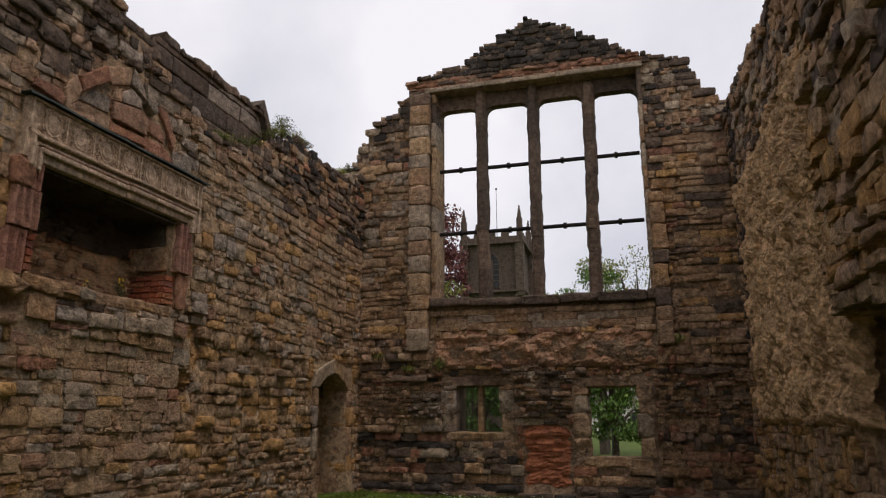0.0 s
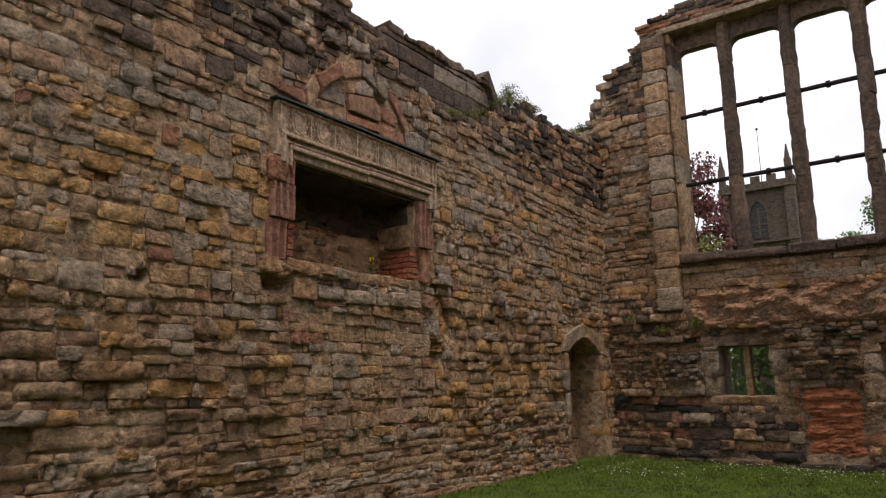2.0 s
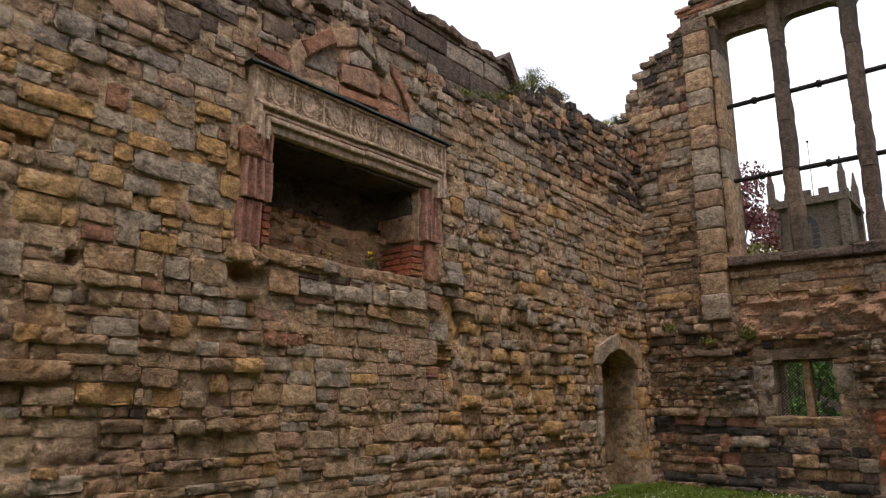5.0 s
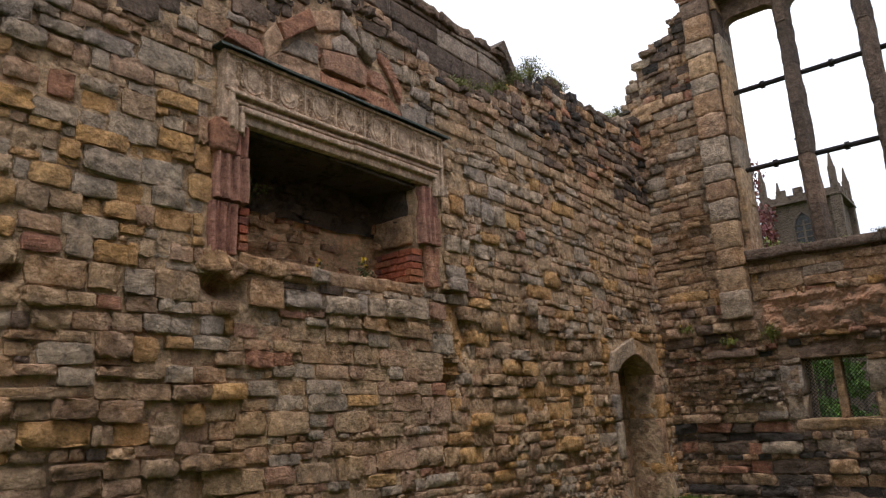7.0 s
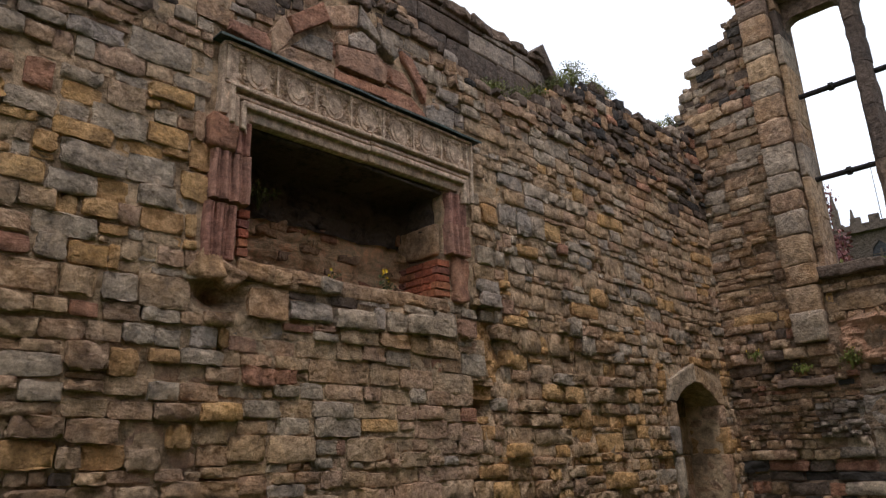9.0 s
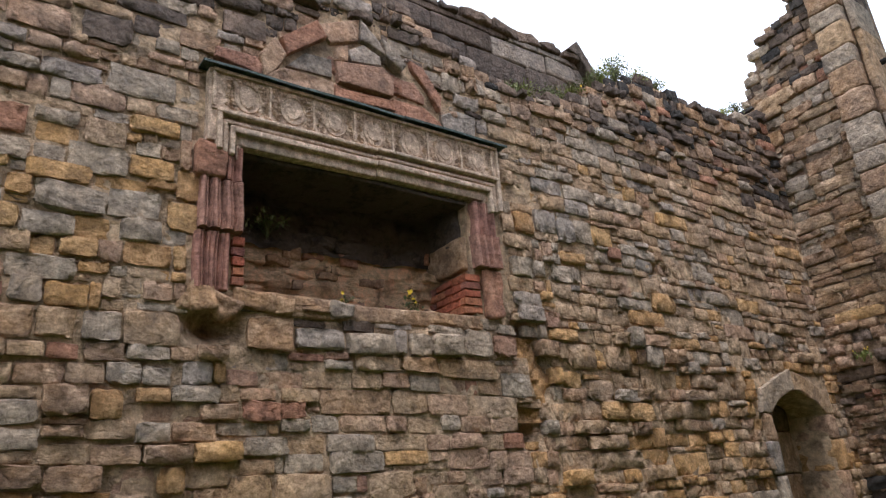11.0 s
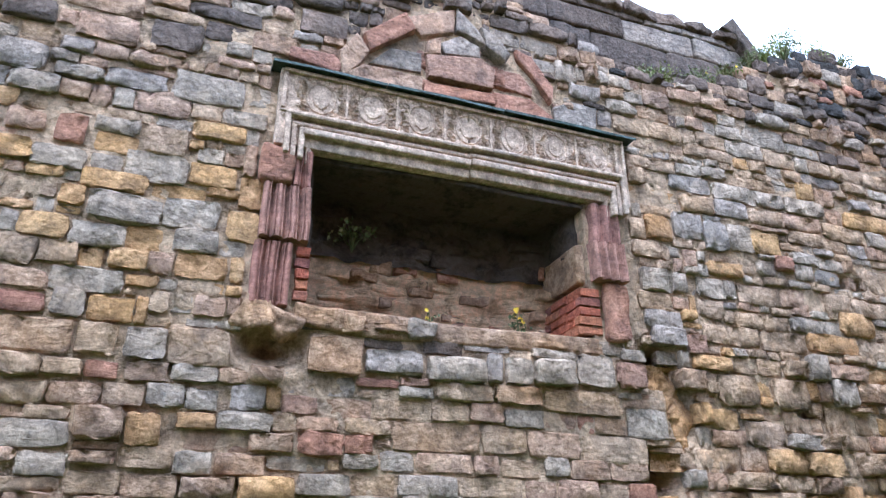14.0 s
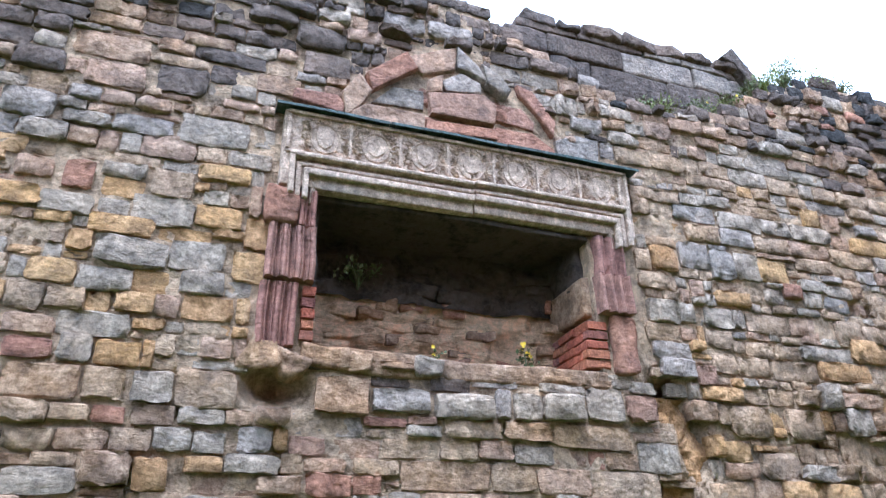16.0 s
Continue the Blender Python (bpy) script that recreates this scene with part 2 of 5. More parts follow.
LEFT = lambda u, v, d: (d, u, v)
END = lambda u, v, d: (u, -d, v)
RIGHT = lambda u, v, d: (7.1 - d, u, v)


def core_wall(name, to3, u0, u1, v0, top, thick, openings, niches, depth, mat, label, step=0.085):
    """A wall's mortar core: a rough front sheet, a back, and reveals round every opening. niches are (u0, u1, v0, v1, depth)."""
    us = set(np.arange(u0, u1 + 1e-6, step).round(4))
    vmax = max(top(u) for u in np.linspace(u0, u1, 200))
    vs = set(np.arange(v0, vmax + step, step).round(4))
    for a, b, c, d in openings:
        us |= {a, b}
        vs |= {c, d}
    for a, b, c, d, _ in niches:
        us |= {a - .004, a + .004, b - .004, b + .004}
        vs |= {c - .004, c + .004, d - .004, d + .004}

    def thin(s, keep):
        s = sorted(s)
        o = [s[0]]
        for x in s[1:]:
            if x - o[-1] > 0.003:
                o.append(x)
        return o
    us, vs = thin(us, None), thin(vs, None)
    inside = lambda u, v: (v < top(u)) and not any(a < u < b and c < v < d for a, b, c, d in openings)
    cell = [[inside((us[i] + us[i + 1]) / 2, (vs[j] + vs[j + 1]) / 2) for j in range(len(vs) - 1)] for i in range(len(us) - 1)]
    verts, faces, idx = [], [], {}

    def vert(i, j, back):
        k = (i, j, back)
        if k not in idx:
            u, v = us[i], vs[j]
            if back:
                d = -thick
            else:
                d = depth(u, v)
                for a, b, c, e, dd in niches:
                    if a < u < b and c < v < e:
                        d = min(d, -dd + 0.3 * depth(u, v))
            idx[k] = len(verts)
            verts.append(to3(u, v, d))
        return idx[k]
    get = lambda i, j: 0 <= i < len(us) - 1 and 0 <= j < len(vs) - 1 and cell[i][j]
    for i in range(len(us) - 1):
        for j in range(len(vs) - 1):
            if not cell[i][j]:
                continue
            for back in (0, 1):
                faces.append([vert(i, j, back), vert(i + 1, j, back), vert(i + 1, j + 1, back), vert(i, j + 1, back)])
            for (a, b), (p, q) in (((i - 1, j), ((i, j), (i, j + 1))), ((i + 1, j), ((i + 1, j), (i + 1, j + 1))),
                                   ((i, j - 1), ((i, j), (i + 1, j))), ((i, j + 1), ((i, j + 1), (i + 1, j + 1)))):
                if not get(a, b):
                    faces.append([vert(*p, 0), vert(*q, 0), vert(*q, 1), vert(*p, 1)])
    me = bpy.data.meshes.new(name)
    me.from_pydata(verts, [], faces)
    bm = bmesh.new()
    bm.from_mesh(me)
    bmesh.ops.recalc_face_normals(bm, faces=bm.faces)
    bm.to_mesh(me)
    bm.free()
    me.materials.append(mat)
    return tagged(new(name, me), label, "wall", kind="structure")


# stone shapes: a rounded, uneven front, with sides that run back into the wall
def stone_shape(seed, nx=7, ny=5, rough=0.25):
    r = random.Random(seed)
    verts, faces = [], []
    chips = {c: r.uniform(0.72, 0.9) if r.random() < 0.3 else r.uniform(0.93, 1.0) for c in ((0, 0), (0, 1), (1, 0), (1, 1))}
    pit = (r.uniform(-.3, .3), r.uniform(-.25, .25), r.uniform(.3, .8)) if seed % 4 == 0 else None
    tilt_u, tilt_v = r.uniform(-.3, .3), r.uniform(-.4, .2)
    for j in range(ny):
        for i in range(nx):
            u, v = i / (nx - 1) - 0.5, j / (ny - 1) - 0.5
            edge = i in (0, nx - 1) or j in (0, ny - 1)
            corner = i in (0, nx - 1) and j in (0, ny - 1)
            wob = noise.noise(Vector((u * 3.3, v * 2.6, seed * 7.7)))
            d = 1.0 + tilt_u * u + tilt_v * v + rough * 2.4 * noise.noise(Vector((u * 4.1 + 9, v * 3.4, seed * 3.3))) + rough * r.uniform(-.5, .5)
            if corner:
                k = chips[(int(i > 0), int(j > 0))]
                u, v = u * k, v * (k - .03)
            elif edge:
                u, v = u * (1 + .12 * wob), v * (1 + .22 * wob)
            else:
                u, v = u * 1.36 + r.uniform(-.04, .04), v * 1.78 + r.uniform(-.05, .05)
            if edge:
                d = min(d, 1.05) * r.uniform(0.7, 1.0)
            elif pit:
                d -= pit[2] * math.exp(-((u - pit[0]) ** 2 + (v - pit[1]) ** 2) * 14)
            verts.append((u, v, d))
    for j in range(ny - 1):
        for i in range(nx - 1):
            a = j * nx + i
            faces.append((a, a + 1, a + nx + 1, a + nx))
    ring = [i for i in range(nx)] + [nx - 1 + nx * j for j in range(1, ny)] + [nx * (ny - 1) + i for i in range(nx - 2, -1, -1)] + [nx * j for j in range(ny - 2, 0, -1)]
    base = len(verts)
    for k in ring:
        verts.append((verts[k][0] * .97, verts[k][1] * .97, -1.6))
    for k in range(len(ring)):
        a, b = ring[k], ring[(k + 1) % len(ring)]
        faces.append((b, a, base + k, base + (k + 1) % len(ring)))
    return verts, faces


SHAPES = [stone_shape(s, rough=0.16 + 0.04 * (s % 8)) for s in range(32)]
FRONT = [k < 24 and 0 < k % 6 < 5 and 0 < k // 6 < 3 for k in range(len(SHAPES[0][1]))]
SHAPE_ARRAYS = [(np.array(v), f) for v, f in SHAPES]


def wall_axes(to3):
    o, eu, ev, ed = (Vector(to3(*p)) for p in ((0, 0, 0), (1, 0, 0), (0, 1, 0), (0, 0, 1)))
    m = Matrix.Identity(4)
    for c, e in enumerate((eu - o, ev - o, ed - o)):
        for r_ in range(3):
            m[r_][c] = e[r_]
    m.translation = o
    return m


def lay_stones(u0, u1, v0, v1, top, holes, rule, seed, wave=0.03):
    """Courses of rubble. rule(u, v, rng) gives the mean height of a course, the length of its stones in heights, how rough it is and its stone."""
    r = random.Random(seed)
    placed, v, tall = [], v0, []
    while v < v1:
        mid = (u0 + u1) / 2
        h = rule(mid, v, r)[0] * r.choice((0.62, 0.85, 0.95, 1.0, 1.1, 1.2, 1.35))
        u = u0 - r.uniform(0, 0.3)
        new_tall = []
        while u < u1:
            hm, ln, rough, kind = rule(u + 0.15, v + h / 2, r)
            w = max(0.1, min(0.62, h * r.uniform(0.7, 1.3) * ln * r.choice((0.6, 0.9, 1, 1.2, 1.6))))
            hit = [t for t in tall if t[0] < u + w and t[1] > u]
            if hit:
                if hit[0][0] - u > 0.1:
                    w = hit[0][0] - u
                else:
                    u = hit[0][1]
                    continue
            c, d = u + w / 2, v + h / 2
            dv = wave * (fbm(c * 0.45, d * 0.3, seed) * 2.0) + 0.012 * r.uniform(-1, 1)
            spec = []
            if h > 0.17 and r.random() < 0.1 + 0.22 * rough:
                k = r.uniform(0.35, 0.65)
                spec = [(c, v + h * k / 2, w, h * k), (c, v + h * (1 + k) / 2, w, h * (1 - k))]
            elif h < 0.16 and r.random() < 0.07:
                spec = [(c, d + h * 0.3, w, h * 1.6)]
                new_tall.append((u, u + w))
            else:
                spec = [(c, d, w, h)]
            for (a, b, ww, hh) in spec:
                b += dv
                if b + hh * 0.35 > top(a) or b - hh / 2 < v0 - 0.2 or a > u1 or a < u0:
                    continue
                lo, hi, bot, up = a - ww / 2, a + ww / 2, b - hh / 2, b + hh / 2
                for (p, q, s, t) in holes:
                    if lo < q and hi > p and bot < t and up > s:
                        lo, hi, bot, up = max(((lo, min(hi, p), bot, up), (max(lo, q), hi, bot, up), (lo, hi, bot, min(up, s)), (lo, hi, max(bot, t), up)),
                                              key=lambda c_: max(0, c_[1] - c_[0]) * max(0, c_[3] - c_[2]))
                if hi - lo < 0.07 or up - bot < 0.05:
                    continue
                a, b, hh = (lo + hi) / 2, (bot + up) / 2, up - bot
                if r.random() < 0.05 * rough:
                    continue
                kind = rule(a, b, r)[3]
                proud = 0.013 + 0.012 * r.random() + 0.02 * max(0.0, rough - .3) + rough * 0.09 * r.random() ** 2.2 + (0.025 * r.random() if r.random() < 0.08 else 0)
                if r.random() < 0.10 + 0.1 * rough:
                    proud *= 0.3
                placed.append(((lo + hi) / 2, b, hi - lo, hh, proud, kind, r.randrange(32), r.uniform(-1, 1) * (0.012 + 0.035 * rough), rough))
            u += w
        tall = new_tall
        v += h
    return placed


def fill_gaps(stones, u0, u1, v0, v1, top, holes, rule, seed):
    """Small pinning stones in the bare spots that the courses leave."""
    r, cell = random.Random(seed), 0.02
    taken = np.zeros((int((u1 - u0) / cell) + 1, int((v1 - v0) / cell) + 1), bool)

    def mark(a, b, c, d):
        taken[max(0, int((a - u0) / cell)):max(0, int(math.ceil((b - u0) / cell))), max(0, int((c - v0) / cell)):max(0, int(math.ceil((d - v0) / cell)))] = True
    for u, v, w, h, *_ in stones:
        mark(u - w / 2, u + w / 2, v - h / 2, v + h / 2)
    for hole in holes:
        mark(*hole)
    more = []
    for i in range(taken.shape[0] - 3):
        for j in range(taken.shape[1] - 3):
            if taken[i, j] or v0 + j * cell > top(u0 + i * cell) - .1:
                continue
            n_, m_, most = 1, 1, r.randint(6, 14)
            while n_ < most and i + n_ < taken.shape[0] and not taken[i + n_, j]:
                n_ += 1
            while m_ < 6 and j + m_ < taken.shape[1] and not taken[i:i + n_, j + m_].any():
                m_ += 1
            taken[i:i + n_, j:j + m_] = True
            if n_ >= 3 and m_ >= 2:
                u, v = u0 + (i + n_ / 2) * cell, v0 + (j + m_ / 2) * cell
                more.append((u, v, n_ * cell + .012, m_ * cell + .012, 0.012 + 0.014 * r.random(), rule(u, v, r)[3], r.randrange(32), r.uniform(-.03, .03), 0.3))
    return more


def set_stones(wall, to3, stones, depth, centre, count=300, joint=0.01, sink=0.008):
    """The stones nearest to centre become parts of the wall, the rest one joined part for each kind of stone."""
    ax = wall_axes(to3)
    order = sorted(range(len(stones)), key=lambda k: (stones[k][0] - centre[0]) ** 2 + (stones[k][1] - centre[1]) ** 2)
    meshes = {}
    rest = {}
    for n_, k in enumerate(order):
        u, v, w, h, d, kind, s, turn, rough = stones[k]
        off = max(depth(u + a_, v + b_) for a_, b_ in ((0, 0), (-w * .4, 0), (w * .4, 0), (0, -h * .4), (0, h * .4))) - sink
        m = Matrix.Translation((u, v, off)) @ Matrix.Rotation(turn, 4, "Z") @ Matrix.Rotation(turn * 1.5, 4, "X") @ Matrix.Diagonal((w - joint, h - joint, d, 1))
        m = ax @ m
        if n_ < count:
            if s not in meshes:
                me = bpy.data.meshes.new("stone")
                me.from_pydata(SHAPES[s][0], [], SHAPES[s][1])
                me.materials.append(M["buff"])
                me.polygons.foreach_set("use_smooth", FRONT)
                meshes[s] = me
            ob = new("stone", meshes[s])
            ob.material_slots[0].link = "OBJECT"
            ob.material_slots[0].material = M[kind]
            ob.parent = wall
            ob.matrix_basis = m
        else:
            rest.setdefault(kind, []).append((s, m))
    for kind, items in rest.items():
        vs, fs, base = [], [], 0
        for s, m in items:
            a, f = SHAPE_ARRAYS[s]
            mm = np.array(m)
            vs.append(a @ mm[:3, :3].T + mm[:3, 3])
            fs += [tuple(i + base for i in q) for q in f]
            base += len(a)
        ob = raw("stonework", np.concatenate(vs).tolist(), fs, M[kind], wall)
        ob.data.polygons.foreach_set("use_smooth", FRONT * len(items))
        tagged(ob, kind="stuff")


def pick(r, **weights):
    t = r.random() * sum(weights.values())
    for k, w in weights.items():
        t -= w
        if t <= 0:
            return k
    return k


# ---- ground ----
def ground_height(x, y):
    base = 0.02 - 0.012 * max(0.0, -2.5 - y) if y < 0.5 else 0.03 + 0.004 * max(0.0, y - 6)
    base = max(base, -0.09)
    return base + 0.03 * fbm(x * 0.4, y * 0.4, 3) + 0.07 * max(0.0, 1 - abs(x) / 0.7) * (1 if -14 < y < 0 else 0)


def build_ground():
    xs = sorted(set(np.concatenate([np.linspace(-1500, -40, 12), np.linspace(-40, -2, 14), np.arange(-2, 10, 0.25), np.linspace(10, 60, 16), np.linspace(60, 1500, 12)]).round(3)))
    ys = sorted(set(np.concatenate([np.linspace(-1500, -40, 12), np.linspace(-40, -17, 8), np.arange(-17, 12, 0.3), np.linspace(12, 80, 20), np.linspace(80, 3000, 14)]).round(3)))
    vs = [(x, y, ground_height(x, y)) for x in xs for y in ys]
    n_ = len(ys)
    fs = [(i * n_ + j, (i + 1) * n_ + j, (i + 1) * n_ + j + 1, i * n_ + j + 1) for i in range(len(xs) - 1) for j in range(n_ - 1)]
    tagged(raw("ground", vs, fs, lawn_mat, smooth=True), "mown green lawn inside and around the ruin", "lawn", kind="structure")


build_ground()

# ---- left wall, with the fireplace ----
left_top = profile([(-16, 7.3), (-11, 7.15), (-8.6, 6.95), (-7.45, 6.7), (-7.18, 6.4), (-7.1, 5.76), (-6.62, 5.74), (-6.45, 5.46), (-5.8, 5.25), (-5.1, 5.1), (-4.4, 5.2), (-3.9, 5.58), (-3.6, 5.74), (-3.43, 5.82), (-2.85, 6.03), (-2.45, 5.97), (-1.86, 5.9), (-1.1, 5.94), (-0.68, 6.15), (0.0, 6.3)])
FIRE = (-7.96, -5.94, 2.6, 3.74)
LDOOR = (-1.84, -0.60, 0.0, 2.2)


def left_depth(u, v):
    rough = left_rough(u, v)
    d = 0.03 * fbm(u * 0.5, v * 0.5, 7) + 0.010 * fbm(u * 3, v * 3, 2) + 0.009 * fbm(u * 9, v * 9, 4) + rough * 0.05 * fbm(u * 1.7, v * 1.7, 5)
    for a, b, ra, rb, dd in ((-8.1, 2.37, .17, .10, .2), (-5.42, 2.5, .15, .15, .24), (-5.25, 2.2, .12, .22, .12), (-5.44, 1.76, .12, .16, .3), (-3.42, 3.38, .05, .05, .2), (-3.25, 3.36, .05, .05, .2),
                             (-4.1, 2.2, .16, .08, .12), (-2.3, 1.1, .15, .12, .14), (-9.55, 2.28, .06, .05, .15), (-3.0, 0.8, .3, .07, .12), (-8.5, 2.22, .1, .05, .12), (-9.95, 3.05, .14, .06, .12)):
        q = ((u - a) / ra) ** 2 + ((v - b) / rb) ** 2
        if q < 2.5:
            d -= dd * math.exp(-q * 1.2)
    d += 0.16 * max(0.0, 1 - v / 0.5) ** 1.5 + 0.05 * max(0, min(1, (v - 0.1) / 0.3)) * max(0, 1 - v / 1.1)
    return d


def left_rough(u, v):
    r_ = 0.28
    if u > -5.5:
        r_ = 0.5 if v < 2.75 else 0.22
    if v > 4.75:
        r_ = 0.6
    if u < -8.2 and 2.4 < v < 4.3:
        r_ = 0.15
    if u < -8.0 and v < 2.3:
        r_ = 0.6
    return r_


def left_rule(u, v, r):
    rough = left_rough(u, v)
    h, ln = 0.14, 1.75
    if v < 0.8:
        h, ln = 0.085, 3.0
        if u > -4.6:
            h, ln = 0.12, 1.8
        kind = pick(r, buff=3, brown=3, grey=2.4, ochre=.8)
    elif v < 2.45:
        h, ln = 0.13, 2.1
        kind = pick(r, buff=4, brown=3.2, ochre=1.4, grey=1.8, pink=1.2, dark=.3) if u < -8.0 else pick(r, pink=2.6, grey=3.4, buff=3.2, red=.8, brown=1, slate=.6)
        if u > -5.6:
            kind = pick(r, ochre=4, buff=5.5, brown=1, grey=1.2, pink=.8)
    elif u < -8.2:
        kind = pick(r, ochre=3.4, buff=4, grey=3.6, pink=.8, red=.1)
        if v > 3.75:
            h = 0.12
            kind = pick(r, grey=4, buff=3.4, pink=2.2, brown=1, slate=.8)
        if v > 4.45:
            h, ln = 0.12, 2.2
            kind = pick(r, dark=3, grey=2.2, brown=2.6, pink=1.2, buff=.6)
        if v > 4.95:
            kind = pick(r, black=2.5, dark=4.5, grey=1.3, brown=1)
    elif u > -5.5:
        h, ln = 0.14, 2.3
        kind = pick(r, grey=4, buff=5, pink=1.4, slate=1, ochre=.5) if v > 3.0 else pick(r, ochre=4, buff=6, grey=1.6, pink=.5)
        if u > -2.4:
            kind = pick(r, buff=4.5, grey=2.5, pink=1.4, brown=1, ochre=1)
        if v > 4.55:
            h, ln = 0.10, 2.0
            kind = pick(r, dark=2.2, grey=2.6, brown=2.8, pink=1.2, buff=.8)
        if v > 4.95 or (u > -2.2 and v > 4.65):
            h, ln = 0.09, 1.9
            kind = pick(r, black=1.6, dark=4, brown=2.6, grey=.8, red=.4)
    else:
        h = 0.12
        kind = pick(r, dark=2.6, grey=3, pink=1, slate=1, brown=2)
        if v > 5.2:
            kind = pick(r, dark=5, grey=1.6, brown=1)
    return h, ln, rough, kind


wall_left = core_wall("wall_west", LEFT, -16, 0.0, -0.3, lambda u: left_top(u) - 0.1, 0.95, [], [(*FIRE, 0.8), (*LDOOR, 0.62)], left_depth, mortar,
                      "tall weathered sandstone rubble wall with a fireplace", step=0.05)

# stones that stand out by their colour or size: place along the wall, height, length, rise, stone; a trailing _ marks a hollowed stone
YELLOW_PATCH = [(-9.36, 3.56, 0.16, 0.18, "red"), (-9.60, 3.57, 0.20, 0.13, "pink"), (-9.12, 3.63, 0.25, 0.10, "grey"), (-9.11, 3.51, 0.23, 0.13, "ochre_"), (-8.84, 3.58, 0.24, 0.20, "buff"),
    (-8.87, 3.39, 0.35, 0.19, "grey"), (-8.55, 3.40, 0.28, 0.14, "ochre"), (-9.08, 3.26, 0.34, 0.12, "ochre"), (-8.73, 3.25, 0.30, 0.09, "ochre_"), (-9.00, 3.09, 0.40, 0.18, "grey"),
    (-8.64, 3.12, 0.31, 0.19, "grey"), (-8.33, 3.09, 0.21, 0.20, "ochre"), (-8.31, 3.32, 0.15, 0.21, "ochre"), (-8.34, 3.54, 0.07, 0.22, "pink")]
SQUARED_ROWS = [(-9.11, 2.91, 0.28, 0.14, "grey"), (-9.38, 2.93, 0.24, 0.14, "ochre"), (-8.87, 2.93, 0.19, 0.14, "ochre_"), (-8.59, 2.95, 0.25, 0.14, "grey"), (-8.93, 2.79, 0.20, 0.12, "ochre"),
    (-9.28, 2.78, 0.19, 0.13, "buff"), (-9.11, 2.64, 0.36, 0.14, "grey"), (-9.42, 2.61, 0.25, 0.11, "pink"), (-9.40, 2.48, 0.23, 0.11, "red"), (-8.97, 2.49, 0.23, 0.14, "ochre"),
    (-9.18, 2.50, 0.16, 0.15, "grey"), (-8.82, 2.50, 0.06, 0.16, "ochre")]
LOWER_ROWS = [(-9.30, 2.31, 0.35, 0.19, "brown"), (-9.01, 2.32, 0.20, 0.17, "buff"), (-8.77, 2.32, 0.21, 0.17, "grey"), (-8.49, 2.33, 0.32, 0.21, "buff"), (-8.96, 2.16, 0.16, 0.09, "red"),
    (-9.14, 2.16, 0.18, 0.08, "buff"), (-8.74, 2.17, 0.21, 0.10, "brown"), (-8.50, 2.18, 0.24, 0.09, "grey"), (-9.30, 2.02, 0.22, 0.11, "buff"), (-9.06, 2.03, 0.24, 0.11, "brown"),
    (-8.83, 2.04, 0.20, 0.12, "buff"), (-8.63, 2.05, 0.19, 0.12, "grey"), (-8.46, 1.93, 0.20, 0.08, "ochre"), (-8.21, 1.94, 0.28, 0.10, "grey"), (-8.21, 2.07, 0.18, 0.13, "slate"),
    (-8.07, 2.08, 0.08, 0.13, "ochre")]
GREY_BAND = [(-8.89, 4.38, 0.31, 0.21, "dark"), (-9.72, 4.00, 0.29, 0.20, "slate"), (-9.39, 3.96, 0.27, 0.09, "grey"), (-9.07, 3.98, 0.35, 0.13, "slate"), (-8.65, 4.02, 0.43, 0.22, "grey"),
    (-8.90, 3.85, 0.32, 0.17, "pink"), (-9.39, 3.83, 0.16, 0.11, "brown"), (-9.73, 4.34, 0.29, 0.15, "dark"), (-9.34, 4.54, 0.45, 0.20, "brown"), (-9.29, 4.32, 0.35, 0.20, "pink")]
FAR_PATCH = [(-4.98, 3.65, 0.28, 0.23, "slate"), (-5.27, 3.59, 0.24, 0.20, "ochre"), (-4.72, 3.60, 0.23, 0.26, "slate"), (-4.21, 3.62, 0.30, 0.21, "ochre"), (-4.48, 3.62, 0.26, 0.23, "grey"),
    (-4.06, 3.45, 0.18, 0.13, "red"), (-4.68, 3.32, 0.34, 0.12, "ochre"), (-5.36, 3.14, 0.28, 0.18, "grey"), (-4.86, 3.14, 0.27, 0.16, "grey"), (-5.17, 2.98, 0.13, 0.09, "pink"),
    (-5.34, 2.84, 0.32, 0.13, "slate"), (-5.31, 2.71, 0.29, 0.13, "slate"), (-5.08, 2.67, 0.16, 0.14, "red"), (-5.33, 2.56, 0.17, 0.10, "grey"), (-4.89, 2.97, 0.24, 0.14, "buff"),
    (-4.75, 2.36, 0.36, 0.22, "buff"), (-4.28, 2.36, 0.33, 0.23, "buff"), (-3.73, 2.41, 0.26, 0.20, "grey")]
FOOT_ROWS = [(-6.71, 1.53, 0.37, 0.09, "ochre"), (-7.47, 2.21, 0.25, 0.05, "red"), (-7.24, 2.23, 0.18, 0.05, "red"), (-7.79, 1.84, 0.26, 0.13, "red"), (-7.57, 1.85, 0.16, 0.10, "red"),
    (-9.23, 1.35, 0.41, 0.15, "ochre"), (-8.77, 1.33, 0.24, 0.14, "ochre"), (-6.84, 1.35, 0.36, 0.17, "buff"), (-7.51, 1.36, 0.38, 0.18, "buff"), (-7.86, 1.37, 0.27, 0.16, "buff"),
    (-7.55, 1.09, 0.29, 0.08, "slate"), (-6.51, 0.85, 0.34, 0.10, "ochre"), (-9.08, 1.03, 0.28, 0.10, "brown"), (-8.81, 1.01, 0.24, 0.10, "pink"), (-6.88, 0.98, 0.28, 0.18, "buff"),
    (-7.27, 0.97, 0.37, 0.15, "buff"), (-9.21, 1.82, 0.33, 0.13, "grey"), (-9.14, 1.68, 0.22, 0.11, "grey"), (-9.41, 1.92, 0.27, 0.05, "brown")]
